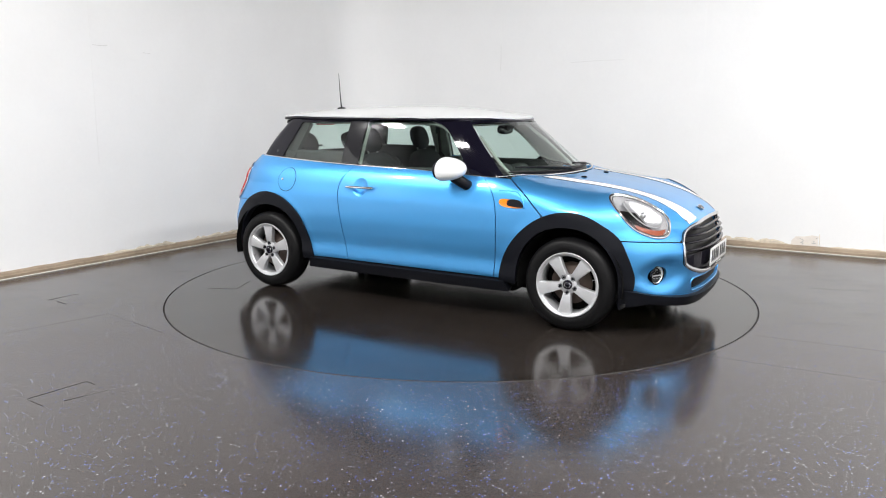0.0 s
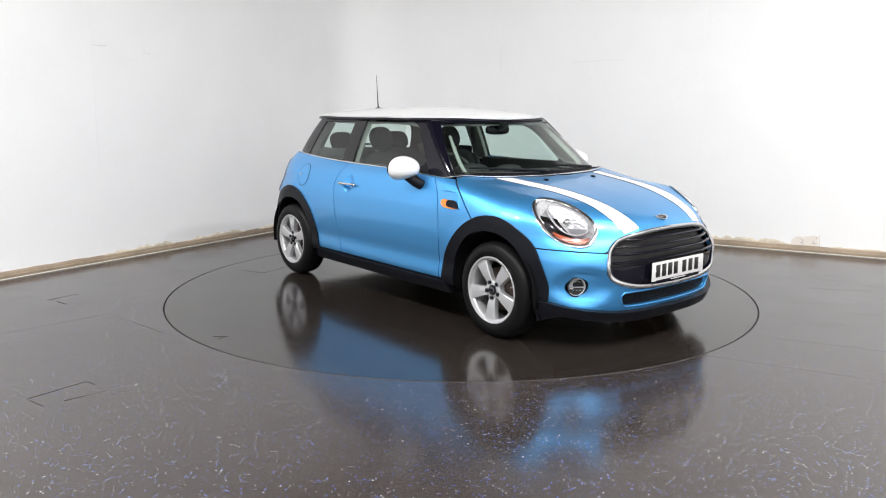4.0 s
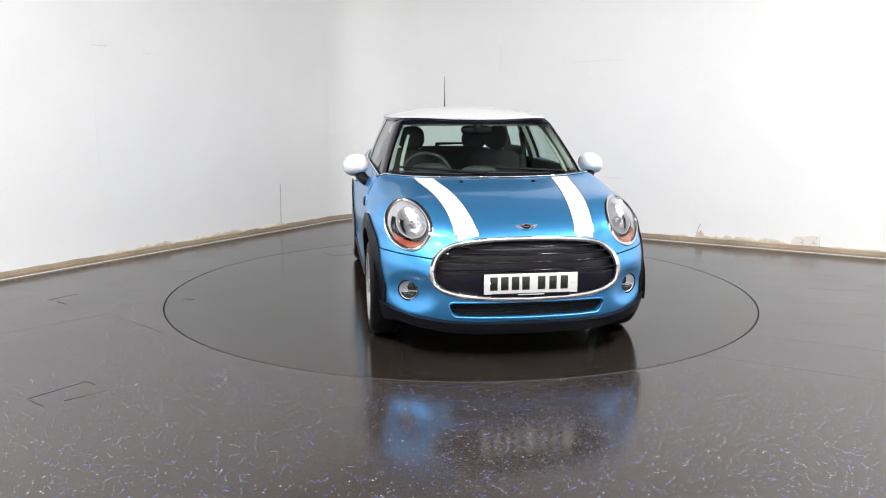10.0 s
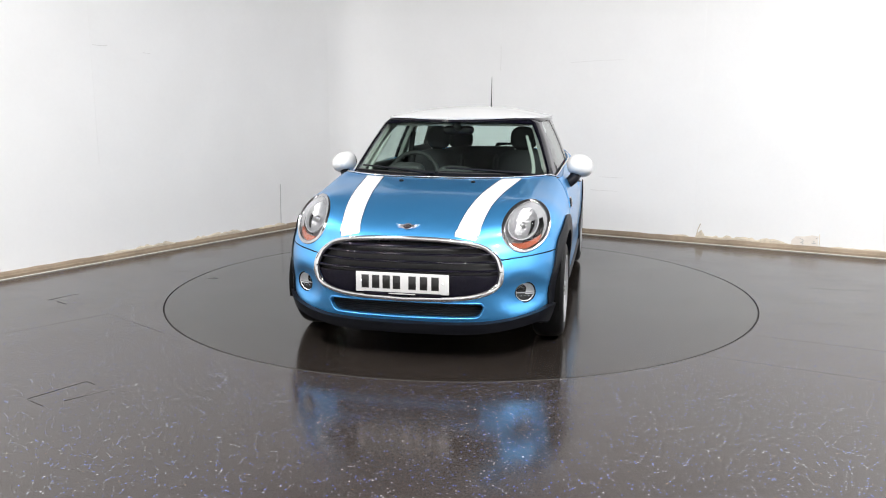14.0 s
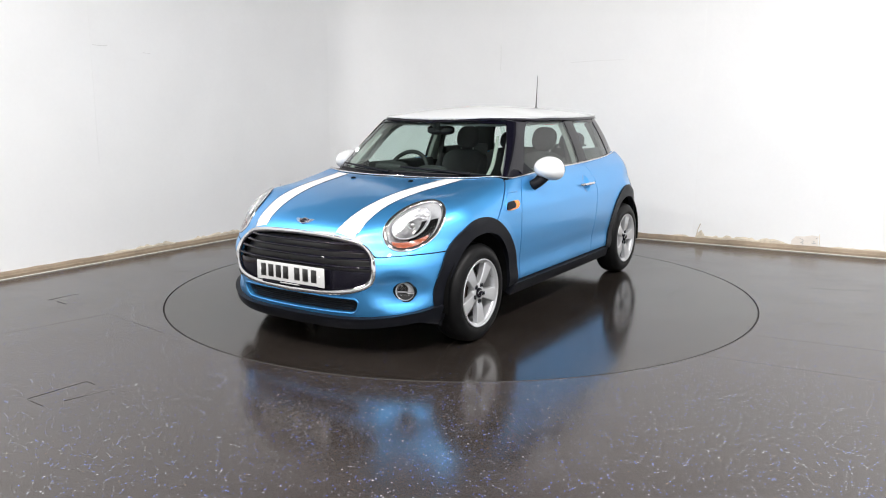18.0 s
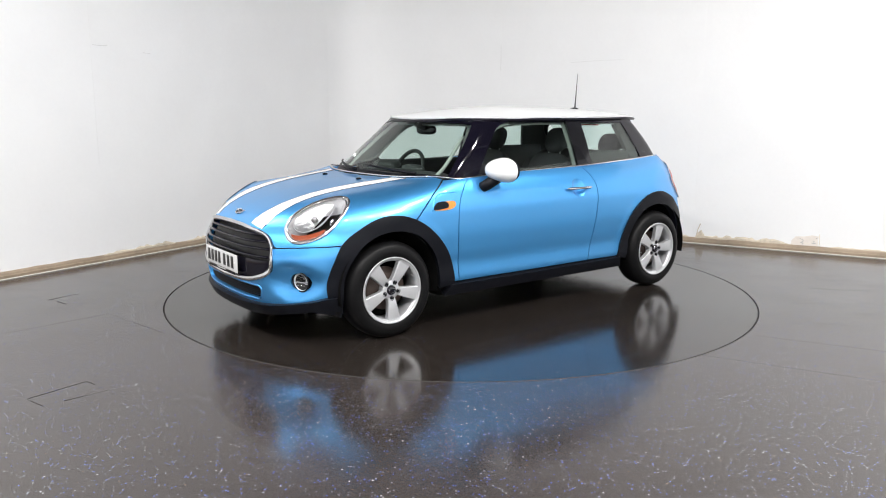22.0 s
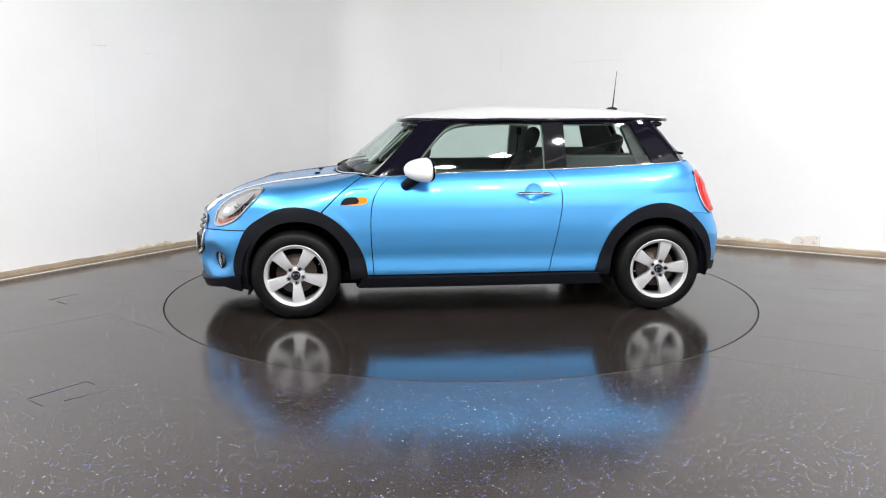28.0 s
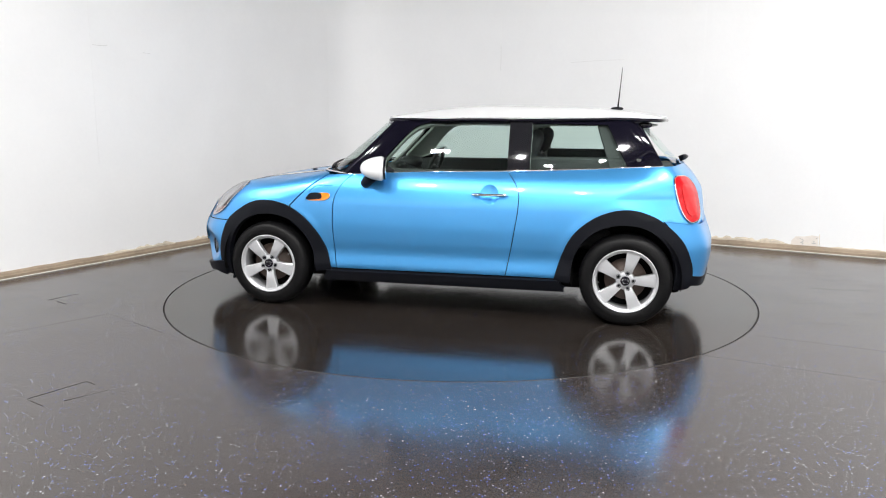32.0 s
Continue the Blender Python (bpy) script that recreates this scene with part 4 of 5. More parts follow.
q_glass = np.array([(-0.59, 0.990), (-0.59, 1.304), (-1.10, 1.292), (-1.245, 1.022), (-0.9, 1.005)])
pair("quarter_window", panel("quarter_window", cabin, "y", q_glass, M_GLASS, 0.05, 0.004, both=True), M_GLASS, label="green-tinted rear side window")
c_pillar = np.vstack([[(-1.235, 1.018)], [(-1.09, 1.296)], [(-1.12, 1.32)], run([(-1.29, 1.312), (-1.37, 1.18), (-1.46, 1.03)], 5)])
pair("c_pillar", panel("c_pillar", cabin, "y", c_pillar, M_GLOSSBLACK, 0.03, 0.02, 0.004, both=True), M_GLOSSBLACK, label="gloss black rear pillar")
ws_half = [(0.0, 0.958), (0.35, 0.955), (0.62, 0.949), (0.66, 0.96), (0.625, 1.08), (0.570, 1.22), (0.525, 1.312), (0.3, 1.328), (0.0, 1.333)]
loop = np.vstack([ws_half, (np.array(ws_half) * [-1, 1])[::-1][1:-1]])
part("windscreen", panel("windscreen", cabin, "x", loop, M_GLASS, 0.05, 0.004), M_GLASS, car, "clear curved windscreen")
band = np.array([(0.0, 1.312), (0.3, 1.306), (0.55, 1.290), (0.53, 1.322), (0.3, 1.338), (0.0, 1.342)])
part("windscreen_band", panel("windscreen_band", cabin, "x", np.vstack([band, (band * [-1, 1])[::-1][1:-1]]), M_GLOSSBLACK, 0.04, 0.006, 0.002), M_GLOSSBLACK, car)
rw_half = [(0.0, 1.035), (0.4, 1.035), (0.52, 1.05), (0.46, 1.27), (0.3, 1.29), (0.0, 1.295)]
loop = np.vstack([rw_half, (np.array(rw_half) * [-1, 1])[::-1][1:-1]])
part("rear_window", panel("rear_window", cabin, "-x", loop, M_GLASS, 0.05, 0.004), M_GLASS, car, "green-tinted tailgate window")

# bright belt strip, carried round the foot of the windscreen
BELT_X = np.linspace(-1.46, 0.66, 40)
outer_edge = S([(x, float(BELT(x)) - 0.012) for x in BELT_X]) - [0, 0.003, 0]
belt_l = on(cabin, "y", [(x, float(BELT(x)) - 0.006) for x in BELT_X]) + [0, 0.012, 0]
middle = (outer_edge * 0.45 + belt_l * 0.55) + [0, 0, 0.003]
rows3 = np.vstack([outer_edge, middle, belt_l])
n3 = len(BELT_X)
ledge = mesh_of("shoulder", rows3, [(q * n3 + i, q * n3 + i + 1, q * n3 + n3 + i + 1, q * n3 + n3 + i) for q in range(2) for i in range(n3 - 1)], M_PAINT)
pair("shoulder", (ledge, flipped(ledge)), M_PAINT, label="blue shoulder below the windows")
scut = on(body, "z", [(scuttle(y) + 0.004, y) for y in np.linspace(0.70, 0, 18)]) + [0, 0, 0.006]
strip = np.vstack([belt_l + [0, 0.006, 0.005], scut])
strip = np.vstack([strip, (strip * [1, -1, 1])[::-1][1:]])
part("belt_strip", tube("belt_strip", strip, 0.0062, M_CHROME, sides=8), M_CHROME, car, "bright chrome strip below the windows")

# wheels: built once with the outer face towards +y, then copied to the four corners
def wheel_parts(root):
    tyre = [(-0.185, 0.205), (-0.188, 0.235), (-0.182, 0.268), (-0.165, 0.290), (-0.140, 0.2985), (-0.095, 0.3015), (-0.045, 0.2985), (-0.020, 0.290), (-0.002, 0.268), (0.004, 0.240), (0.001, 0.216), (-0.006, 0.206), (-0.02, 0.200)]
    part("tyre", lathe("tyre", tyre, M_TYRE, 64), M_TYRE, root, "black rubber tyre")
    disc = [(-0.075, 0.0), (-0.075, 0.065), (-0.085, 0.070), (-0.085, 0.135), (-0.105, 0.135)]
    part("brake_disc", lathe("brake_disc", disc, M_STEEL, 40), M_STEEL, root, "brown-grey brake disc")
    back = [(-0.14, 0.0), (-0.14, 0.19)]
    part("back_plate", lathe("back_plate", back, M_SHADOW, 32), M_SHADOW, root)
    hub = [(-0.06, 0.062), (-0.022, 0.060), (-0.018, 0.056), (-0.018, 0.030), (-0.020, 0.0)]
    part("hub", lathe("hub", hub, M_ALLOY, 40), M_ALLOY, root)
    for k in range(5):
        turn = Matrix.Rotation(math.radians(72 * k), 4, "Y")
        # a wide flat spoke with rounded shoulders, from hub to rim, pointing down
        rows = [(0.030, 0.022, -0.022), (0.055, 0.026, -0.017), (0.080, 0.028, -0.012), (0.110, 0.033, -0.009), (0.150, 0.039, -0.008), (0.180, 0.045, -0.008), (0.197, 0.051, -0.005)]
        verts, faces = [], []
        for r, w, d in rows:
            for x, q in ((-w, -0.035), (-w, -0.004), (-w * 0.88, 0.0), (0, 0.001), (w * 0.88, 0.0), (w, -0.004), (w, -0.035)):
                verts.append(turn @ Vector((x, d + q, -r)))
        for i in range(len(rows) - 1):
            for q in range(6):
                faces.append((7 * i + q, 7 * i + q + 1, 7 * i + 8 + q, 7 * i + 7 + q))
        part("spoke", mesh_of("spoke", verts, faces, M_ALLOY, smooth=False), M_ALLOY, root)
        a = math.radians(-72 * k - 90)
        at = Matrix.Translation((0.052 * math.cos(a), -0.0125, 0.052 * math.sin(a)))
        well = lathe("lug_bolt", [(-0.02, 0.0145), (0.0005, 0.0140), (0.0, 0.0120), (-0.006, 0.0110), (-0.006, 0.0095), (0.001, 0.0080), (0.001, 0.0)], M_PLASTIC, 14)
        well.transform(at)
        part("lug_bolt", well, M_PLASTIC, root, "dark wheel bolt in its well")
    cap = lathe("hub_cap", [(-0.02, 0.031), (-0.010, 0.030), (-0.007, 0.027), (-0.006, 0.0)], M_GLOSSBLACK, 28)
    part("hub_cap", cap, M_GLOSSBLACK, root, "black centre cap")
    valve = tube("valve", [(0.112, -0.030, -0.135), (0.108, -0.010, -0.130)], 0.004, M_SATIN, sides=6)
    valve.transform(Matrix.Rotation(math.radians(150), 4, "Y"))
    part("valve", valve, M_SATIN, root, "bright tyre valve")
    ringm = lathe("cap_ring", [(-0.0075, 0.022), (-0.005, 0.0205), (-0.0055, 0.019)], M_CHROME, 28)
    ringm.transform(Matrix.Diagonal((1, 1, 0.75, 1)))
    part("cap_ring", ringm, M_CHROME, root, "bright ring on the centre cap")


WHEEL_Y = 0.844
RIM = [(-0.18, 0.200), (-0.17, 0.188), (-0.06, 0.178), (-0.020, 0.182), (-0.010, 0.186), (-0.006, 0.193), (-0.006, 0.203), (-0.001, 0.209), (0.003, 0.207), (0.002, 0.201), (-0.002, 0.196)]
wheel = new("wheel", lathe("wheel", RIM, M_ALLOY, 64))
wheel.parent = car
wheel["label"] = "five-spoke silver alloy wheel with black tyre"
wheel.matrix_basis = pose(1.2475, WHEEL_Y, 0.3015) @ pose(0, 0, 0, 0, 5, 0)
wheel_parts(wheel)
for x, side, spin in ((-1.2475, 1, 165), (1.2475, -1, -5), (-1.2475, -1, 180)):
    copy_thing(wheel, pose(x, side * WHEEL_Y, 0.3015) @ pose(0, 0, 0, 0, 0, 0 if side > 0 else 180) @ pose(0, 0, 0, 0, spin, 0))


def sides(name, me, mat, parents, label=""):
    """The same part on the car's left and, mirrored, on its right."""
    return [part(name, me, mat, parents[0], label), part(name, flipped(me), mat, parents[1], label)]


BOTH = (car, car)
M_BEZEL = material("grey lamp bezel", (0.36, 0.36, 0.37), rough=0.45, metal=0.0)
# chrome copy with the grey of dark reflections put into its colour
M_SURROUND = material("darker chrome", (0.60, 0.60, 0.61), rough=0.10, metal=1.0)
M_MESH = material("black intake mesh", (0.008, 0.008, 0.009), rough=0.5)
M_DISPLAY = material("mirror glass", (0.8, 0.8, 0.8), rough=0.02, metal=1.0)

# headlamps
lamp_cover = panel("lens", body, "front", flatten("front", lamp_oval(0.97)), M_CLEAR, 0.02, 0.004, 0.003)
lamps = sides("headlamp", lamp_cover, M_CLEAR, BOTH, "round clear headlamp with amber indicator")
def on_lamps(Q, lift=0.0):
    """Points of the lamp's oval, across and up as seen from the front, on the body and then lifted."""
    return X(np.array(Q, float) @ np.array([[0.985, 0.17], [-0.17, 0.985]]) * 0.90 + [0.637, 0.743]) + LAMP_N * np.reshape(lift, (-1, 1))


on_lamp = lambda x, y, lift=0.0: on_lamps([(x, y)], lift)[0]
ring_pts = on_lamps(circle(0.131, 48, 0.137), 0.002)
sides("bezel_ring", tube("bezel_ring", ring_pts, 0.0120, M_SURROUND, closed=True, sides=12, squash=0.45, up=tuple(LAMP_N)), M_CHROME, lamps, "chrome ring")


def bowl(name, cx, cy, rx, ry, depth, mat, lift=-0.008, power=2.0, n=40, m=7):
    """A dished surface behind the lens."""
    verts, faces = [], []
    for j in range(m + 1):
        t = 1 - j / m
        verts += list(on_lamps(circle(max(rx * t, 1e-5), n, max(ry * t, 1e-5)) + [cx, cy], lift - depth * (1 - t ** power)))
    for j in range(m):
        for i in range(n):
            k = (i + 1) % n
            faces.append((j * n + i, j * n + k, (j + 1) * n + k, (j + 1) * n + i))
    return mesh_of(name, verts, faces, mat)


sides("housing", bowl("housing", 0, 0, 0.122, 0.133, 0.050, M_BEZEL, -0.004, 6), M_BEZEL, lamps, "dark grey lamp housing")
sides("reflector", bowl("reflector", -0.012, 0.024, 0.086, 0.088, 0.036, M_LAMP, -0.013, 2.2), M_LAMP, lamps, "bright faceted reflector")
sides("reflector_rim", tube("reflector_rim", on_lamps(circle(0.087, 40, 0.089) + [-0.012, 0.024], -0.012), 0.004, M_BEZEL, closed=True), M_CHROME, lamps)
bulb = lathe("bulb", [(-0.03, 0.016), (-0.006, 0.020), (0.004, 0.017), (0.012, 0.0)], M_SATIN, 20, axis="z")
bulb.transform(facing(on_lamp(-0.010, 0.026, -0.030), LAMP_N))
sides("bulb", bulb, M_SATIN, lamps, "silver bulb shield")
amber_loop = np.vstack([run([(-0.085, -0.072), (-0.05, -0.084), (0, -0.088), (0.05, -0.080), (0.088, -0.064)], 5), run([(0.085, -0.082), (0.06, -0.106), (0.0, -0.122), (-0.05, -0.112), (-0.080, -0.088)], 5)])
amber_flat = flatten("front", on_lamps(amber_loop))
sides("indicator", panel("indicator", body, "front", amber_flat, M_AMBERDULL, 0.02, 0.02, -0.007), M_AMBERDULL, lamps, "amber indicator strip")
# chrome beads standing in for the bright dots reflected in the ring
for k in range(9):
    a = math.radians(200 + 140 * k / 8)
    dot = blob("rim_glint", (0.004, 0.004, 0.004), M_CHROME, on_lamp(0.111 * math.cos(a), 0.122 * math.sin(a), -0.006), 2)
    sides("rim_glint", dot, M_CHROME, lamps)

seam_line = np.vstack([seam, seam_f]) + [0, 0, 0.003]
sides("seam", tube("seam", seam_line - slope(body, seam_line) * 0.002, 0.0032, M_SHADOW, sides=6), M_SHADOW, (bumper, bumper))

# grille, plate and lower intake
grille_loop = np.vstack([gh, (gh * [-1, 1])[::-1][1:-1]])
shrink = lambda L, s, c: (np.array(L) - c) * s + c
GC = np.array([0, 0.53])
grille = part("grille", panel("grille", body, "x", shrink(grille_loop, 0.99, GC), M_MESH, 0.04, 0.01, -0.045), M_MESH, car, "black grille with a broad chrome surround")
ring3 = X(shrink(dense(grille_loop, 0.02), 0.985, GC)) + [0.004, 0, 0]
part("chrome_surround", tube("chrome_surround", ring3, 0.0150, M_SURROUND, closed=True, sides=12, squash=0.5, up=(1, 0, 0)), M_SURROUND, grille, "broad chrome surround")
inner_ring = X(shrink(dense(grille_loop, 0.02), 0.955, GC)) + [-0.004, 0, 0]
part("inner_ring", tube("inner_ring", inner_ring, 0.0075, M_GLOSSBLACK, closed=True, sides=8, squash=0.7, up=(1, 0, 0)), M_GLOSSBLACK, grille, "gloss black ring inside the surround")
for s in (1, -1):
    joint = X([(s * y, 0.520) for y in (0.516, 0.530, 0.546)]) + [0.0125, 0, 0]
    part("surround_joint", tube("surround_joint", joint, 0.0016, M_JOINT, sides=5), M_JOINT, grille)
chin = grille_loop[grille_loop[:, 1] < 0.505]
chin = np.vstack([chin[chin[:, 0] >= 0], chin[chin[:, 0] < 0]])
part("grille_panel", panel("grille_panel", body, "x", shrink(chin, 0.95, GC), M_GLOSSBLACK, 0.04, 0.03, -0.010), M_GLOSSBLACK, grille, "gloss black panel behind the plate")
for z in (0.648, 0.610, 0.570, 0.524):
    w = float(np.interp(z, [0.36, 0.40, 0.435, 0.49, 0.56, 0.625, 0.67, 0.697], [0.3, 0.44, 0.51, 0.537, 0.527, 0.477, 0.385, 0.24])) - 0.012
    P = X([(y, z) for y in np.linspace(-w, w, 30)]) + [-0.012, 0, 0]
    part("grille_slat", tube("grille_slat", P, 0.0125, M_GLOSSBLACK, sides=12, squash=0.62), M_GLOSSBLACK, grille, "gloss black slat")
px = float(X([(0.0, 0.456)])[0][0]) + 0.010
plate = part("number_plate", box("number_plate", (0.006, 0.524, 0.112), M_PLATE, (px, 0, 0.456), 0.0025), M_PLATE, car, "white number plate with black characters as bars")
for k, yy in enumerate((-0.208, -0.148, -0.088, -0.030, 0.058, 0.122, 0.186)):
    part("character_bar", box("character_bar", (0.002, 0.042, 0.074), M_INK, (px + 0.0035, yy, 0.459), 0.0008, segs=1), M_INK, plate)
part("plate_holder", box("plate_holder", (0.006, 0.44, 0.020), M_GLOSSBLACK, (px + 0.001, 0, 0.394), 0.002), M_GLOSSBLACK, plate)
part("maker_line", box("maker_line", (0.001, 0.15, 0.006), M_GREYLINE, (px + 0.0045, 0.0, 0.396), 0.0003, segs=1), M_GREYLINE, plate)
for yy in (-0.232, 0.228):
    part("plate_screw", blob("plate_screw", (0.003, 0.007, 0.007), M_STRIPE, (px + 0.003, yy, 0.462), 2), M_STRIPE, plate)
intake_ob = part("lower_intake", panel("lower_intake", body, "x", shrink(intake, 1.06, np.array([0, 0.306])), M_MESH, 0.03, 0.01, -0.028), M_MESH, car, "black lower air intake with mesh")
for z in np.arange(0.272, 0.346, 0.0125):
    w = float(np.interp(z, [0.262, 0.274, 0.312, 0.337, 0.35], [0.3, 0.40, 0.43, 0.42, 0.36]))
    part("intake_bar", tube("intake_bar", X([(y, z) for y in np.linspace(-w, w, 14)]) + [-0.022, 0, 0], 0.0035, M_PLASTIC, sides=5), M_PLASTIC, intake_ob)
part("intake_rim", tube("intake_rim", X(dense(intake, 0.02)) + [-0.002, 0, 0], 0.006, M_PAINT, closed=True, sides=8), M_PAINT, bumper)

# front fog lamps, each at the foot of its scoop
FOG_N = slope(body, FOG[None])[0] * 0.6 + np.array([0.4, 0, 0])
fog_at = facing(FOG - FOG_N * 0.003, FOG_N)
fog_cup = lathe("fog_lamp", [(0.002, 0.058), (0.004, 0.056), (-0.001, 0.053), (-0.015, 0.042), (-0.024, 0.020), (-0.026, 0.0)], M_FOG, 32, axis="z")
fog_cup.transform(fog_at)
fogs = sides("fog_lamp", fog_cup, M_FOG, BOTH, "round front fog lamp")
dome = lathe("lens", [(0.003, 0.057), (0.009, 0.050), (0.013, 0.030), (0.015, 0.0)], M_CLEAR, 32, axis="z")
dome.transform(fog_at)
sides("lens", dome, M_CLEAR, fogs, "clear domed lens")
# dark plate added to make the lower part of the reflector darker
lower_half = [(0.050 * math.cos(a), 0.050 * math.sin(a)) for a in np.linspace(math.pi + 0.30, 2 * math.pi - 0.30, 16)]
visor = prism("dark_plate", lower_half, 0.004, M_TRIM, fog_at @ Matrix.Translation((0, 0, -0.002)))
sides("dark_plate", visor, M_TRIM, fogs, "dark grey lower half of the lamp")
for k in (-0.022, 0.0, 0.022):
    stud = blob("reflector_stud", (0.006, 0.006, 0.004), M_CHROME, tuple(fog_at @ Vector((k, -0.022, 0.0))), 2)
    sides("reflector_stud", stud, M_CHROME, fogs)
bar = box("lamp_bar", (0.100, 0.007, 0.004), M_BEZEL, (0, -0.004, 0.000), 0.001)
bar.transform(fog_at)
sides("lamp_bar", bar, M_SATIN, fogs)
sides("lamp_ring", tube("lamp_ring", [tuple(fog_at @ Vector((x, y, 0.004))) for x, y in circle(0.058, 32)], 0.0045, M_PLASTIC, closed=True, sides=8), M_PLASTIC, fogs)

# bonnet stripes, badge and washer jets
def stripe_edge(y_back, y_front):
    ys = lambda t: y_back + (y_front - y_back) * t
    P = []
    x0, x1 = scuttle(y_back) + 0.025, 1.86
    for t in np.linspace(0, 0.93, 16):
        P.append(Z([(x0 + (x1 - x0) * t / 0.93, ys(t))])[0])
    for t, z in ((0.97, 0.742), (1.0, 0.712)):
        P.append(X([(ys(t), z - 0.03 * (max(0, ys(t) - 0.25)) / 0.13)])[0])
    return np.array(P)


outer, inner = stripe_edge(0.527, 0.386), stripe_edge(0.398, 0.270)
loop = np.vstack([outer, inner[::-1]])
stripes = sides("stripe", panel("stripe", body, "front", flatten("front", loop), M_STRIPE, 0.025, 0.002, 0.0015), M_STRIPE, (bonnet, bonnet), "white stripe edged in thin black")
for e in (outer, inner):
    sides("pinline", tube("pinline", e + [0, 0, 0.0012], 0.0022, M_PINLINE, sides=6), M_PINLINE, stripes)
badge_p = Z([(1.862, 0.0)])[0]
badge_at = facing(badge_p, slope(body, badge_p[None])[0], up=(-1, 0, 0.3))
badge_m = prism("badge", circle(0.024, 24, 0.020), 0.012, M_GLOSSBLACK, badge_at @ Matrix.Translation((0, 0, 0.008)))
badge = part("badge", badge_m, M_GLOSSBLACK, bonnet, "small winged chrome badge, black centre")
part("badge_ring", tube("badge_ring", [tuple(badge_at @ Vector((x, y, 0.008))) for x, y in circle(0.025, 28, 0.021)], 0.0035, M_CHROME, closed=True, sides=6), M_CHROME, badge)
for s in (1, -1):
    for q, (y0, w) in enumerate(((0.012, 0.048), (0.004, 0.043), (-0.004, 0.036), (-0.012, 0.028))):
        part("badge_wing", tube("badge_wing", [tuple(badge_at @ Vector((s * a, y0 + 0.006 * (a / 0.07), 0.005))) for a in (0.022, 0.022 + w * 0.5, 0.022 + w)], [0.0036, 0.0034, 0.0018], M_CHROME, sides=6), M_CHROME, badge)
part("badge_bar", box("badge_bar", (0.03, 0.004, 0.002), M_CHROME, tuple(badge_at @ Vector((0, 0, 0.009))), 0.0, turn=badge_at.to_3x3().to_4x4()), M_CHROME, badge)
jet_p = Z([(1.12, 0.237)])[0]
sides("washer_jet", blob("washer_jet", (0.020, 0.014, 0.008), M_PLASTIC, jet_p + [0, 0, 0.004], 2.2), M_PLASTIC, (bonnet, bonnet), "black washer jet")

# door mirrors
def cap_shape(V):
    V = V.copy()
    V[:, 0] = np.where(V[:, 0] < 0, V[:, 0] * 0.36, V[:, 0] * 1.46)
    V[:, 2] *= 1 - 0.10 * np.clip(V[:, 0] / 0.1, 0, 1)
    V[:, 2] -= 0.10 * V[:, 1]
    V[:, 0] -= 0.20 * V[:, 1]
    return V


mirror_m = blob("mirror", (0.100, 0.091, 0.080), M_WHITE, (0.380, 0.876, 0.999), 2.25, shape=cap_shape)
mirrors = sides("door_mirror", mirror_m, M_WHITE, BOTH, "rounded white door mirror on a black foot")
glass_m = blob("mirror_glass", (0.006, 0.076, 0.064), M_DISPLAY, (0.342, 0.874, 0.999), 2.6, shape=lambda V: V + np.outer(V[:, 1], [-0.20, 0, -0.10]))
sides("mirror_glass", glass_m, M_DISPLAY, mirrors, "silvered mirror glass")
rim_m = tube("mirror_rim", [(0.350 - 0.20 * y, 0.874 + y, 0.999 + z - 0.1 * y) for y, z in circle(0.080, 32, 0.069)], 0.006, M_GLOSSBLACK, closed=True, sides=8, up=(1, 0, 0))
sides("mirror_rim", rim_m, M_GLOSSBLACK, mirrors)
foot = tube("mirror_foot", [(0.520, 0.785, 0.890), (0.510, 0.812, 0.894), (0.488, 0.832, 0.912), (0.455, 0.850, 0.938), (0.425, 0.862, 0.960)], [0.030, 0.036, 0.037, 0.038, 0.040], M_PLASTIC, sides=14)
sides("mirror_foot", foot, M_PLASTIC, mirrors, "black plastic mirror foot")

# door handles in round dishes
HX, HZ = -0.352, 0.838


def dish(P):
    r = np.hypot(P[:, 0] - HX, P[:, 2] - HZ) / 0.066
    return body(P) + 0.022 * np.clip(1 - r * r, 0, 1)


dishes = pair("handle_dish", panel("handle_dish", dish, "y", circle(0.066, 32) + [HX, HZ], M_PAINT, 0.012, 0.004, 0.0012, both=True), M_PAINT, label="round blue recess behind the handle")
grip = S([(x, HZ) for x in np.linspace(-0.232, -0.478, 13)])
grip[:, 1] += 0.026 - 0.020 * np.linspace(-1, 1, 13) ** 6
handle = tube("door_handle", grip, [0.008] + [0.0135] * 11 + [0.008], M_CHROME, sides=12, squash=0.75)
sides("door_handle", handle, M_CHROME, BOTH, "chrome bar door handle")

# side indicators ahead of the doors
rep = run([(0.928, 0.769), (0.915, 0.803), (0.890, 0.816), (0.79, 0.820), (0.766, 0.808), (0.772, 0.786), (0.815, 0.769)], 4, closed=True)
reps = pair("side_indicator", panel("side_indicator", body, "y", rep, M_AMBER, 0.012, 0.012, 0.006, both=True), M_AMBER, label="amber side indicator with a black insert")
slot = run([(0.936, 0.772), (0.924, 0.802), (0.896, 0.817), (0.845, 0.818), (0.824, 0.803), (0.826, 0.784), (0.850, 0.776)], 4, closed=True)
slot_m = panel("insert", body, "y", slot, M_PLASTIC, 0.01, 0.006, 0.010, both=True)
frame_m = tube("rim", S(rep) + [0, 0.004, 0], 0.0026, M_SATIN, closed=True, sides=6)
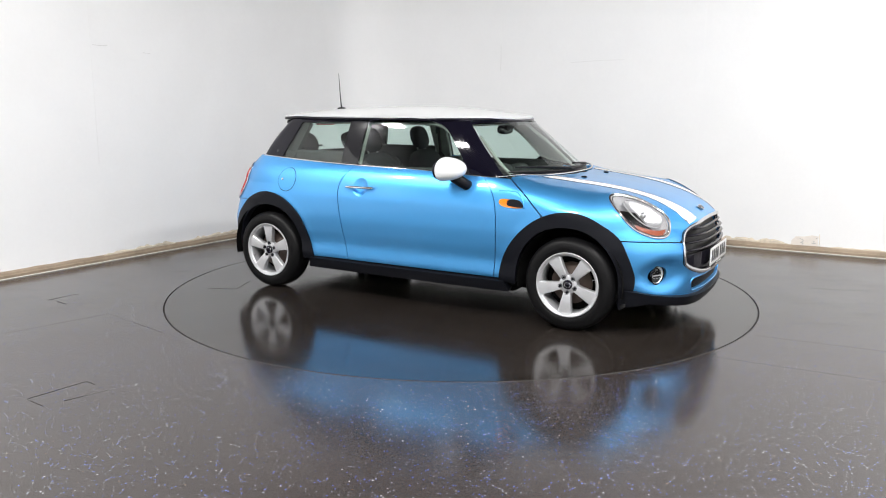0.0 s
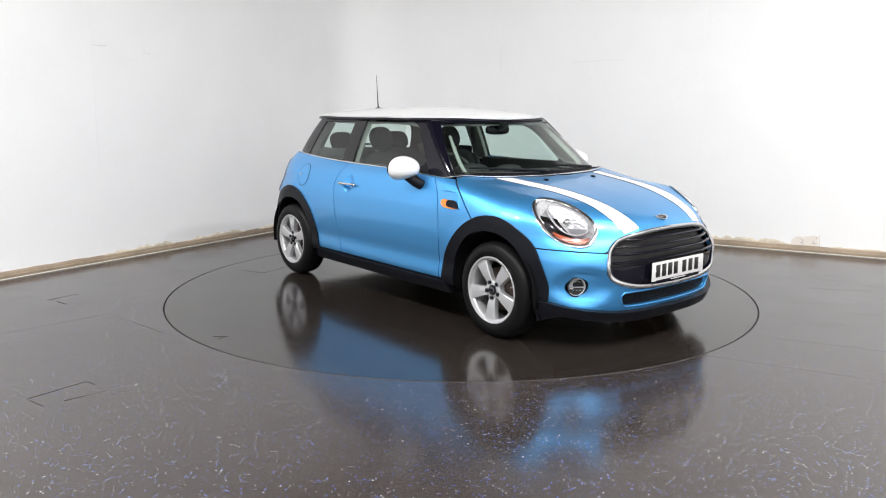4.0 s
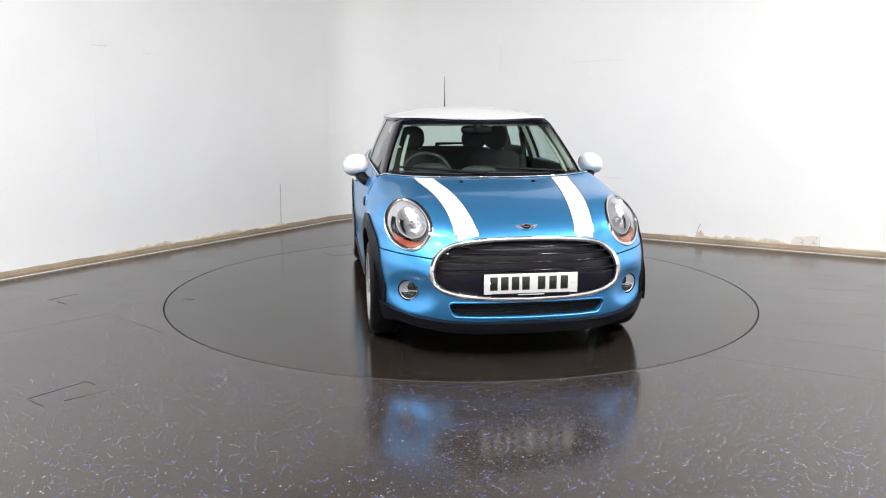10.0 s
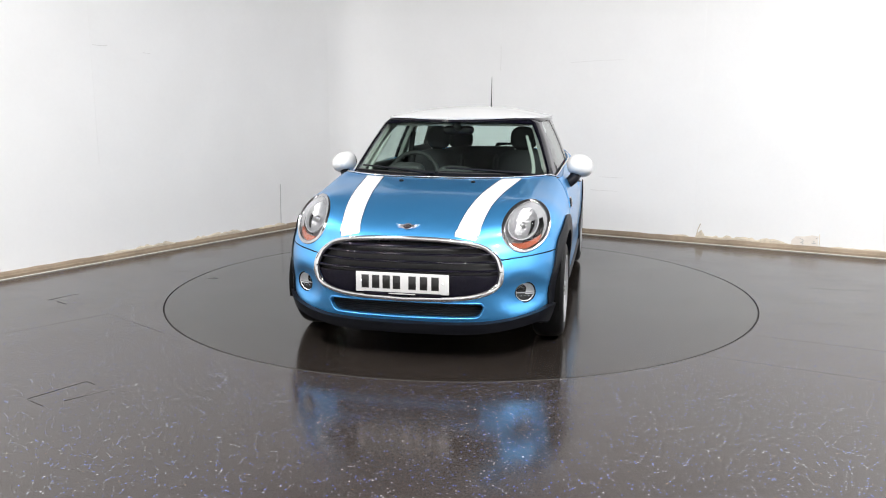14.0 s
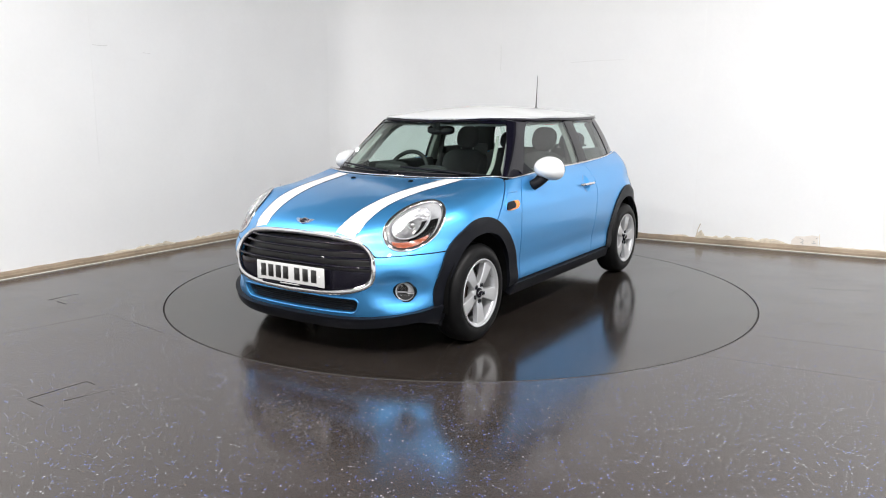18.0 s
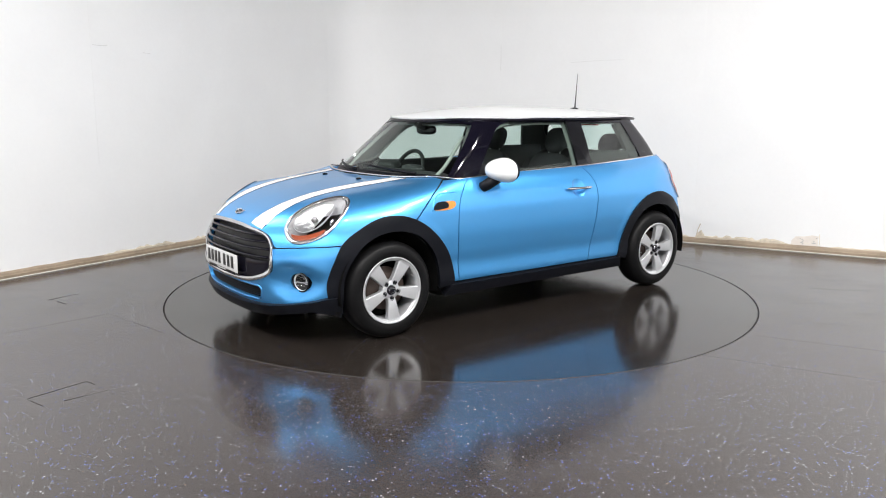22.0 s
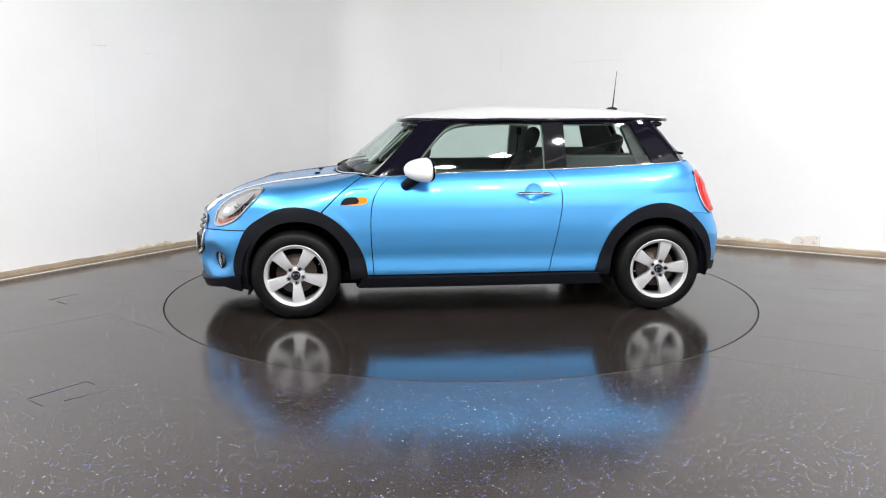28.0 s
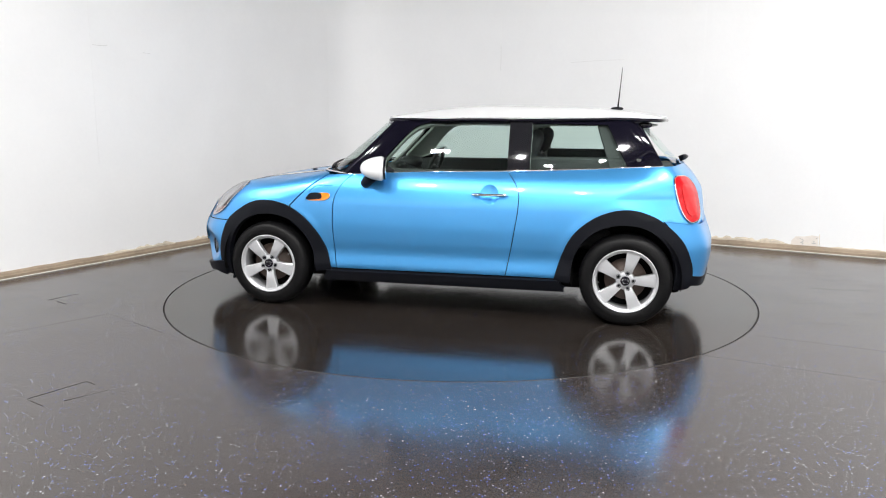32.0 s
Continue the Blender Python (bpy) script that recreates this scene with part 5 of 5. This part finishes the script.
for r, lm, fm in zip(reps, slot_m, (frame_m, flipped(frame_m))):
    part("insert", lm, M_PLASTIC, r, "black ribbed insert")
    part("rim", fm, M_SATIN, r, "thin metal rim")

fold = S(run([(0.945, 0.765), (0.925, 0.822), (0.885, 0.862), (0.84, 0.872), (0.755, 0.872)], 6))
fold_m = tube("pressed_line", fold - slope(body, fold) * 0.0015, 0.0045, M_PAINT, sides=8)
sides("pressed_line", fold_m, M_PAINT, wings)

# fuel flap on the right-hand side
flap = panel("fuel_flap", body, "y", circle(0.085, 40) + [-1.055, 0.862], M_PAINT, 0.02, 0.004, 0.002, both=True)[1]
flap_ob = part("fuel_flap", flap, M_PAINT, car, "round blue fuel flap")
part("flap_gap", tube("flap_gap", S(circle(0.087, 40) + [-1.055, 0.862]) * [1, -1, 1], 0.0022, M_SHADOW, closed=True, sides=5), M_SHADOW, flap_ob)
part("flap_knob", blob("flap_knob", (0.010, 0.006, 0.014), M_CHROME, S([(-1.10, 0.862)])[0] * [1, -1, 1], 2), M_CHROME, flap_ob)

# tail lamps
tails = pair("tail_lamp", panel("tail_lamp", body, "y", TAIL_L, M_RED, 0.02, 0.02, 0.010, both=True), M_RED, label="red tail lamp in a chrome frame")
tail_ring = tube("chrome_frame", S(TAIL_L) + slope(body, S(TAIL_L)) * 0.006, 0.0055, M_SURROUND, closed=True, sides=8)
glow = panel("inner_lens", body, "y", (TAIL_L - [-1.622, 0.82]) * [0.55, 0.68] + [-1.624, 0.815], M_REDDEEP, 0.02, 0.004, 0.0135, both=True)
for r, fm, gm in zip(tails, (tail_ring, flipped(tail_ring)), glow):
    part("chrome_frame", fm, M_SURROUND, r, "chrome frame")
    part("inner_lens", gm, M_REDDEEP, r, "deeper red inner lens")

# wipers, aerial and rear wiper
def windscreen_at(y, z, lift=0.012):
    p = on(cabin, "x", [(y, z)])
    return (p + slope(cabin, p) * lift)[0]


for y0, y1, z1 in ((-0.05, -0.60, 0.985), (0.52, 0.02, 0.985)):
    arm = [windscreen_at(y0 + (y1 - y0) * t, 0.962 + (z1 - 0.962) * math.sin(t * 1.5) + 0.010 * t, 0.018) for t in np.linspace(0, 1, 10)]
    w = part("wiper", tube("wiper", arm, np.linspace(0.011, 0.006, 10), M_PLASTIC, sides=8), M_PLASTIC, car, "black wiper resting on the windscreen")
    blade = [windscreen_at(y0 + (y1 - y0) * t, 0.964 + 0.010 * t, 0.006) for t in np.linspace(0.15, 1.1, 10)]
    part("wiper_blade", tube("wiper_blade", blade, 0.006, M_MESH, sides=6), M_MESH, w)
cowl = np.array([(0.0, 0.957), (0.35, 0.954), (0.62, 0.947), (0.65, 0.966), (0.35, 0.980), (0.0, 0.984)])
part("cowl", panel("cowl", cabin, "x", np.vstack([cowl, (cowl * [-1, 1])[::-1][1:-1]]), M_PLASTIC, 0.04, 0.01, 0.003), M_PLASTIC, car, "black cowl at the foot of the windscreen")
ab = np.array([-1.138, 0.003, float(roof_z(-1.138, 0.0)) + 0.004])
aer = part("aerial", blob("aerial", (0.045, 0.020, 0.014), M_PLASTIC, ab + [0.0, 0, 0.008], 2.2), M_PLASTIC, car, "short black roof aerial")
part("aerial_rod", tube("aerial_rod", [ab + [-0.005, 0, 0.014], ab + [-0.012, 0, 0.09], ab + [-0.028, 0, 0.300]], [0.006, 0.0042, 0.0017], M_PLASTIC, sides=8), M_PLASTIC, aer)
part("rear_wiper", tube("rear_wiper", [(-1.59, 0, 1.045), (-1.625, 0.0, 1.06), (-1.635, 0.04, 1.065), (-1.60, 0.30, 1.07)], [0.022, 0.020, 0.014, 0.008], M_PLASTIC, sides=10), M_PLASTIC, car, "black rear wiper")
spoiler = blob("spoiler_end", (0.045, 0.012, 0.020), M_GLOSSBLACK, (-1.335, 0.42, 1.290), 2.4)
sides("spoiler_end", spoiler, M_GLOSSBLACK, BOTH)

# ---------------------------------------------------------------- the cabin inside
pillar_in = panel("pillar_trim", cabin, "y", np.vstack([run([(0.66, 0.985), (0.50, 1.005)], 3), A_LINE[3:] - [0.0, 0.010], [(0.02, 1.30)], run([(0.345, 1.305), (0.49, 1.18), (0.65, 1.03)], 4)]), M_LINER, 0.04, 0.03, -0.022, both=True)
pair("pillar_trim", pillar_in, M_LINER, label="pale grey windscreen pillar trim")
corner = on(cabin, "x", run([(0.590, 0.975), (0.598, 1.01), (0.588, 1.07), (0.555, 1.16), (0.520, 1.245)], 5))
corner = corner - slope(cabin, corner) * 0.052
corner_m = tube("pillar_trim", corner, [0.010] * 3 + [0.013] * (len(corner) - 6) + [0.010] * 3, M_LINER, sides=12, squash=0.9)
pair("pillar_trim", (corner_m, flipped(corner_m)), M_LINER, label="pale grey rounded pillar trim inside the windscreen")
b_in = panel("pillar_trim", cabin, "y", np.array([(-0.45, 0.98), (-0.45, 1.31), (-0.60, 1.305), (-0.60, 0.98)]), M_LINER, 0.06, 0.03, -0.024, both=True)
pair("pillar_trim", b_in, M_TRIM, label="door pillar trim")
c_in = panel("pillar_trim", cabin, "y", np.array([(-1.13, 1.01), (-1.03, 1.30), (-1.27, 1.30), (-1.43, 1.03)]), M_TRIM, 0.06, 0.03, -0.024, both=True)
pair("pillar_trim", c_in, M_TRIM, label="dark rear pillar trim")
liner_loop = shrink(roof_loop, 0.95, np.array([-0.5, 0]))
part("headlining", panel("headlining", roof, "z", liner_loop, M_LINER, 0.08, 0.01, -0.056), M_LINER, car, "pale grey headlining")
dash = blob("dashboard", (0.23, 0.66, 0.16), M_TRIM, (0.66, 0, 0.80), 4.5)
dash_ob = part("dashboard", dash, M_TRIM, car, "dark grey dashboard")
part("dash_binnacle", blob("dash_binnacle", (0.09, 0.13, 0.05), M_TRIM, (0.52, -0.36, 0.965), 2.6), M_TRIM, dash_ob)
part("dash_screen", blob("dash_screen", (0.05, 0.13, 0.05), M_TRIM, (0.52, 0.0, 0.945), 2.6), M_TRIM, dash_ob)
tilt = Matrix.Rotation(math.radians(-24), 4, "Y")
rimw = tube("steering_wheel", [tuple(np.array((0.33, -0.355, 0.905)) + np.array(tilt @ Vector((0, y, z)))) for y, z in circle(0.182, 40)], 0.016, M_TRIM, closed=True, sides=10, up=(1, 0, 0))
sw = part("steering_wheel", rimw, M_TRIM, car, "dark steering wheel")
part("wheel_boss", blob("wheel_boss", (0.03, 0.075, 0.06), M_TRIM, (0.345, -0.355, 0.895), 2.6, turn=tilt), M_TRIM, sw)
for a in (0, 180, 270):
    d = tilt @ Vector((0, math.cos(math.radians(a)) * 0.17, math.sin(math.radians(a)) * 0.17))
    part("wheel_spoke", tube("wheel_spoke", [(0.34, -0.355, 0.897), (0.33 + d.x, -0.355 + d.y, 0.905 + d.z)], [0.022, 0.016], M_TRIM, sides=8), M_TRIM, sw)


def front_seat(y):
    lean = Matrix.Rotation(math.radians(-20), 4, "Y")
    back = blob("seat_back", (0.075, 0.240, 0.30), M_SEAT, (-0.455, y, 0.775), 3.2, turn=lean)
    s = part("front_seat", back, M_SEAT, car, "charcoal cloth front seat")
    part("seat_cushion", blob("seat_cushion", (0.27, 0.245, 0.09), M_SEAT, (-0.18, y, 0.50), 3.4), M_SEAT, s)
    part("headrest", blob("headrest", (0.055, 0.104, 0.100), M_SEAT, (-0.585, y, 1.158), 2.5, turn=lean), M_SEAT, s)
    for q in (-0.06, 0.06):
        part("headrest_post", tube("headrest_post", [(-0.56, y + q, 1.02), (-0.58, y + q, 1.14)], 0.007, M_SATIN, sides=6), M_SATIN, s)
    part("seat_bolster", blob("seat_bolster", (0.06, 0.035, 0.26), M_SEAT, (-0.42, y + 0.21, 0.78), 2.4, turn=lean), M_SEAT, s)
    part("seat_bolster", blob("seat_bolster", (0.06, 0.035, 0.26), M_SEAT, (-0.42, y - 0.21, 0.78), 2.4, turn=lean), M_SEAT, s)


front_seat(0.36)
front_seat(-0.36)
lean = Matrix.Rotation(math.radians(-22), 4, "Y")
bench = part("rear_bench", blob("rear_bench", (0.08, 0.58, 0.27), M_SEAT, (-1.16, 0, 0.80), 4, turn=lean), M_SEAT, car, "charcoal cloth rear bench")
part("bench_cushion", blob("bench_cushion", (0.24, 0.58, 0.09), M_SEAT, (-0.95, 0, 0.52), 4), M_SEAT, bench)
for y in (0.30, -0.30):
    part("headrest", blob("headrest", (0.045, 0.115, 0.085), M_SEAT, (-1.27, y, 1.115), 2.8, turn=lean), M_SEAT, bench)
part("parcel_shelf", box("parcel_shelf", (0.30, 0.98, 0.03), M_TRIM, (-1.40, 0, 0.985), 0.01), M_TRIM, car)
for s in (1, -1):
    part("door_card", box("door_card", (1.1, 0.05, 0.42), M_TRIM, (0.05, s * 0.682, 0.778), 0.02), M_TRIM, car, "dark door lining")
    part("side_lining", box("side_lining", (0.74, 0.05, 0.42), M_TRIM, (-0.95, s * 0.605, 0.870), 0.02), M_TRIM, car)
for s in (1, -1):
    webbing = [(-0.52, s * 0.570, 1.205), (-0.515, s * 0.585, 1.10), (-0.50, s * 0.60, 0.92), (-0.46, s * 0.58, 0.70)]
    part("seat_belt", tube("seat_belt", run(webbing, 5), 0.022, M_MESH, sides=6, squash=0.15, up=(1, 0, 0)), M_MESH, car, "black seat belt webbing on the door pillar")
    part("belt_anchor", box("belt_anchor", (0.04, 0.015, 0.06), M_TRIM, (-0.525, s * 0.568, 1.215), 0.006), M_TRIM, car)
    part("sun_visor", box("sun_visor", (0.16, 0.34, 0.014), M_LINER, (0.27, s * 0.30, 1.300), 0.006, turn=Matrix.Rotation(math.radians(16), 4, "Y")), M_LINER, car, "pale grey sun visor, folded up")
part("brake_light", box("brake_light", (0.03, 0.22, 0.022), M_REDDEEP, (-1.315, 0, 1.272), 0.006), M_REDDEEP, car, "red high brake light inside the tailgate window")
part("roof_console", box("roof_console", (0.17, 0.15, 0.028), M_LINER, (0.22, 0, 1.325), 0.010), M_LINER, car, "pale grey lamp console on the headlining")
rvm = part("interior_mirror", blob("interior_mirror", (0.025, 0.115, 0.036), M_GLOSSBLACK, (0.40, 0, 1.245), 3), M_GLOSSBLACK, car, "dark interior mirror")
part("mirror_stalk", tube("mirror_stalk", [(0.41, 0, 1.25), (0.45, 0, 1.275), (0.485, 0, 1.295)], [0.02, 0.028, 0.030], M_TRIM, sides=10), M_TRIM, rvm)
part("centre_console", box("centre_console", (0.9, 0.2, 0.25), M_TRIM, (0.15, 0, 0.50), 0.04), M_TRIM, car)


# ---------------------------------------------------------------- motion of the turntable and of the car that stands on it
TURN = [(0, -28.83), (2, -39.0), (4, -49.22), (6, -59.48), (8, -69.78), (10, -80.13), (12, -90.5), (14, -100.9), (16, -111.31), (18, -121.7), (20, -132.07), (22, -142.39), (24, -152.63), (26, -162.77), (28, -172.77), (30, -182.6), (32, -192.22)]


def motions():
    walk(table, [(float(t), pose(0, 0, 0, 0, 0, a)) for t, a in TURN])
    walk(car, [(float(t), pose(0, 0, 0, 0, 0, a) @ pose(-0.0413, 0.0593, 0)) for t, a in TURN])


motions()
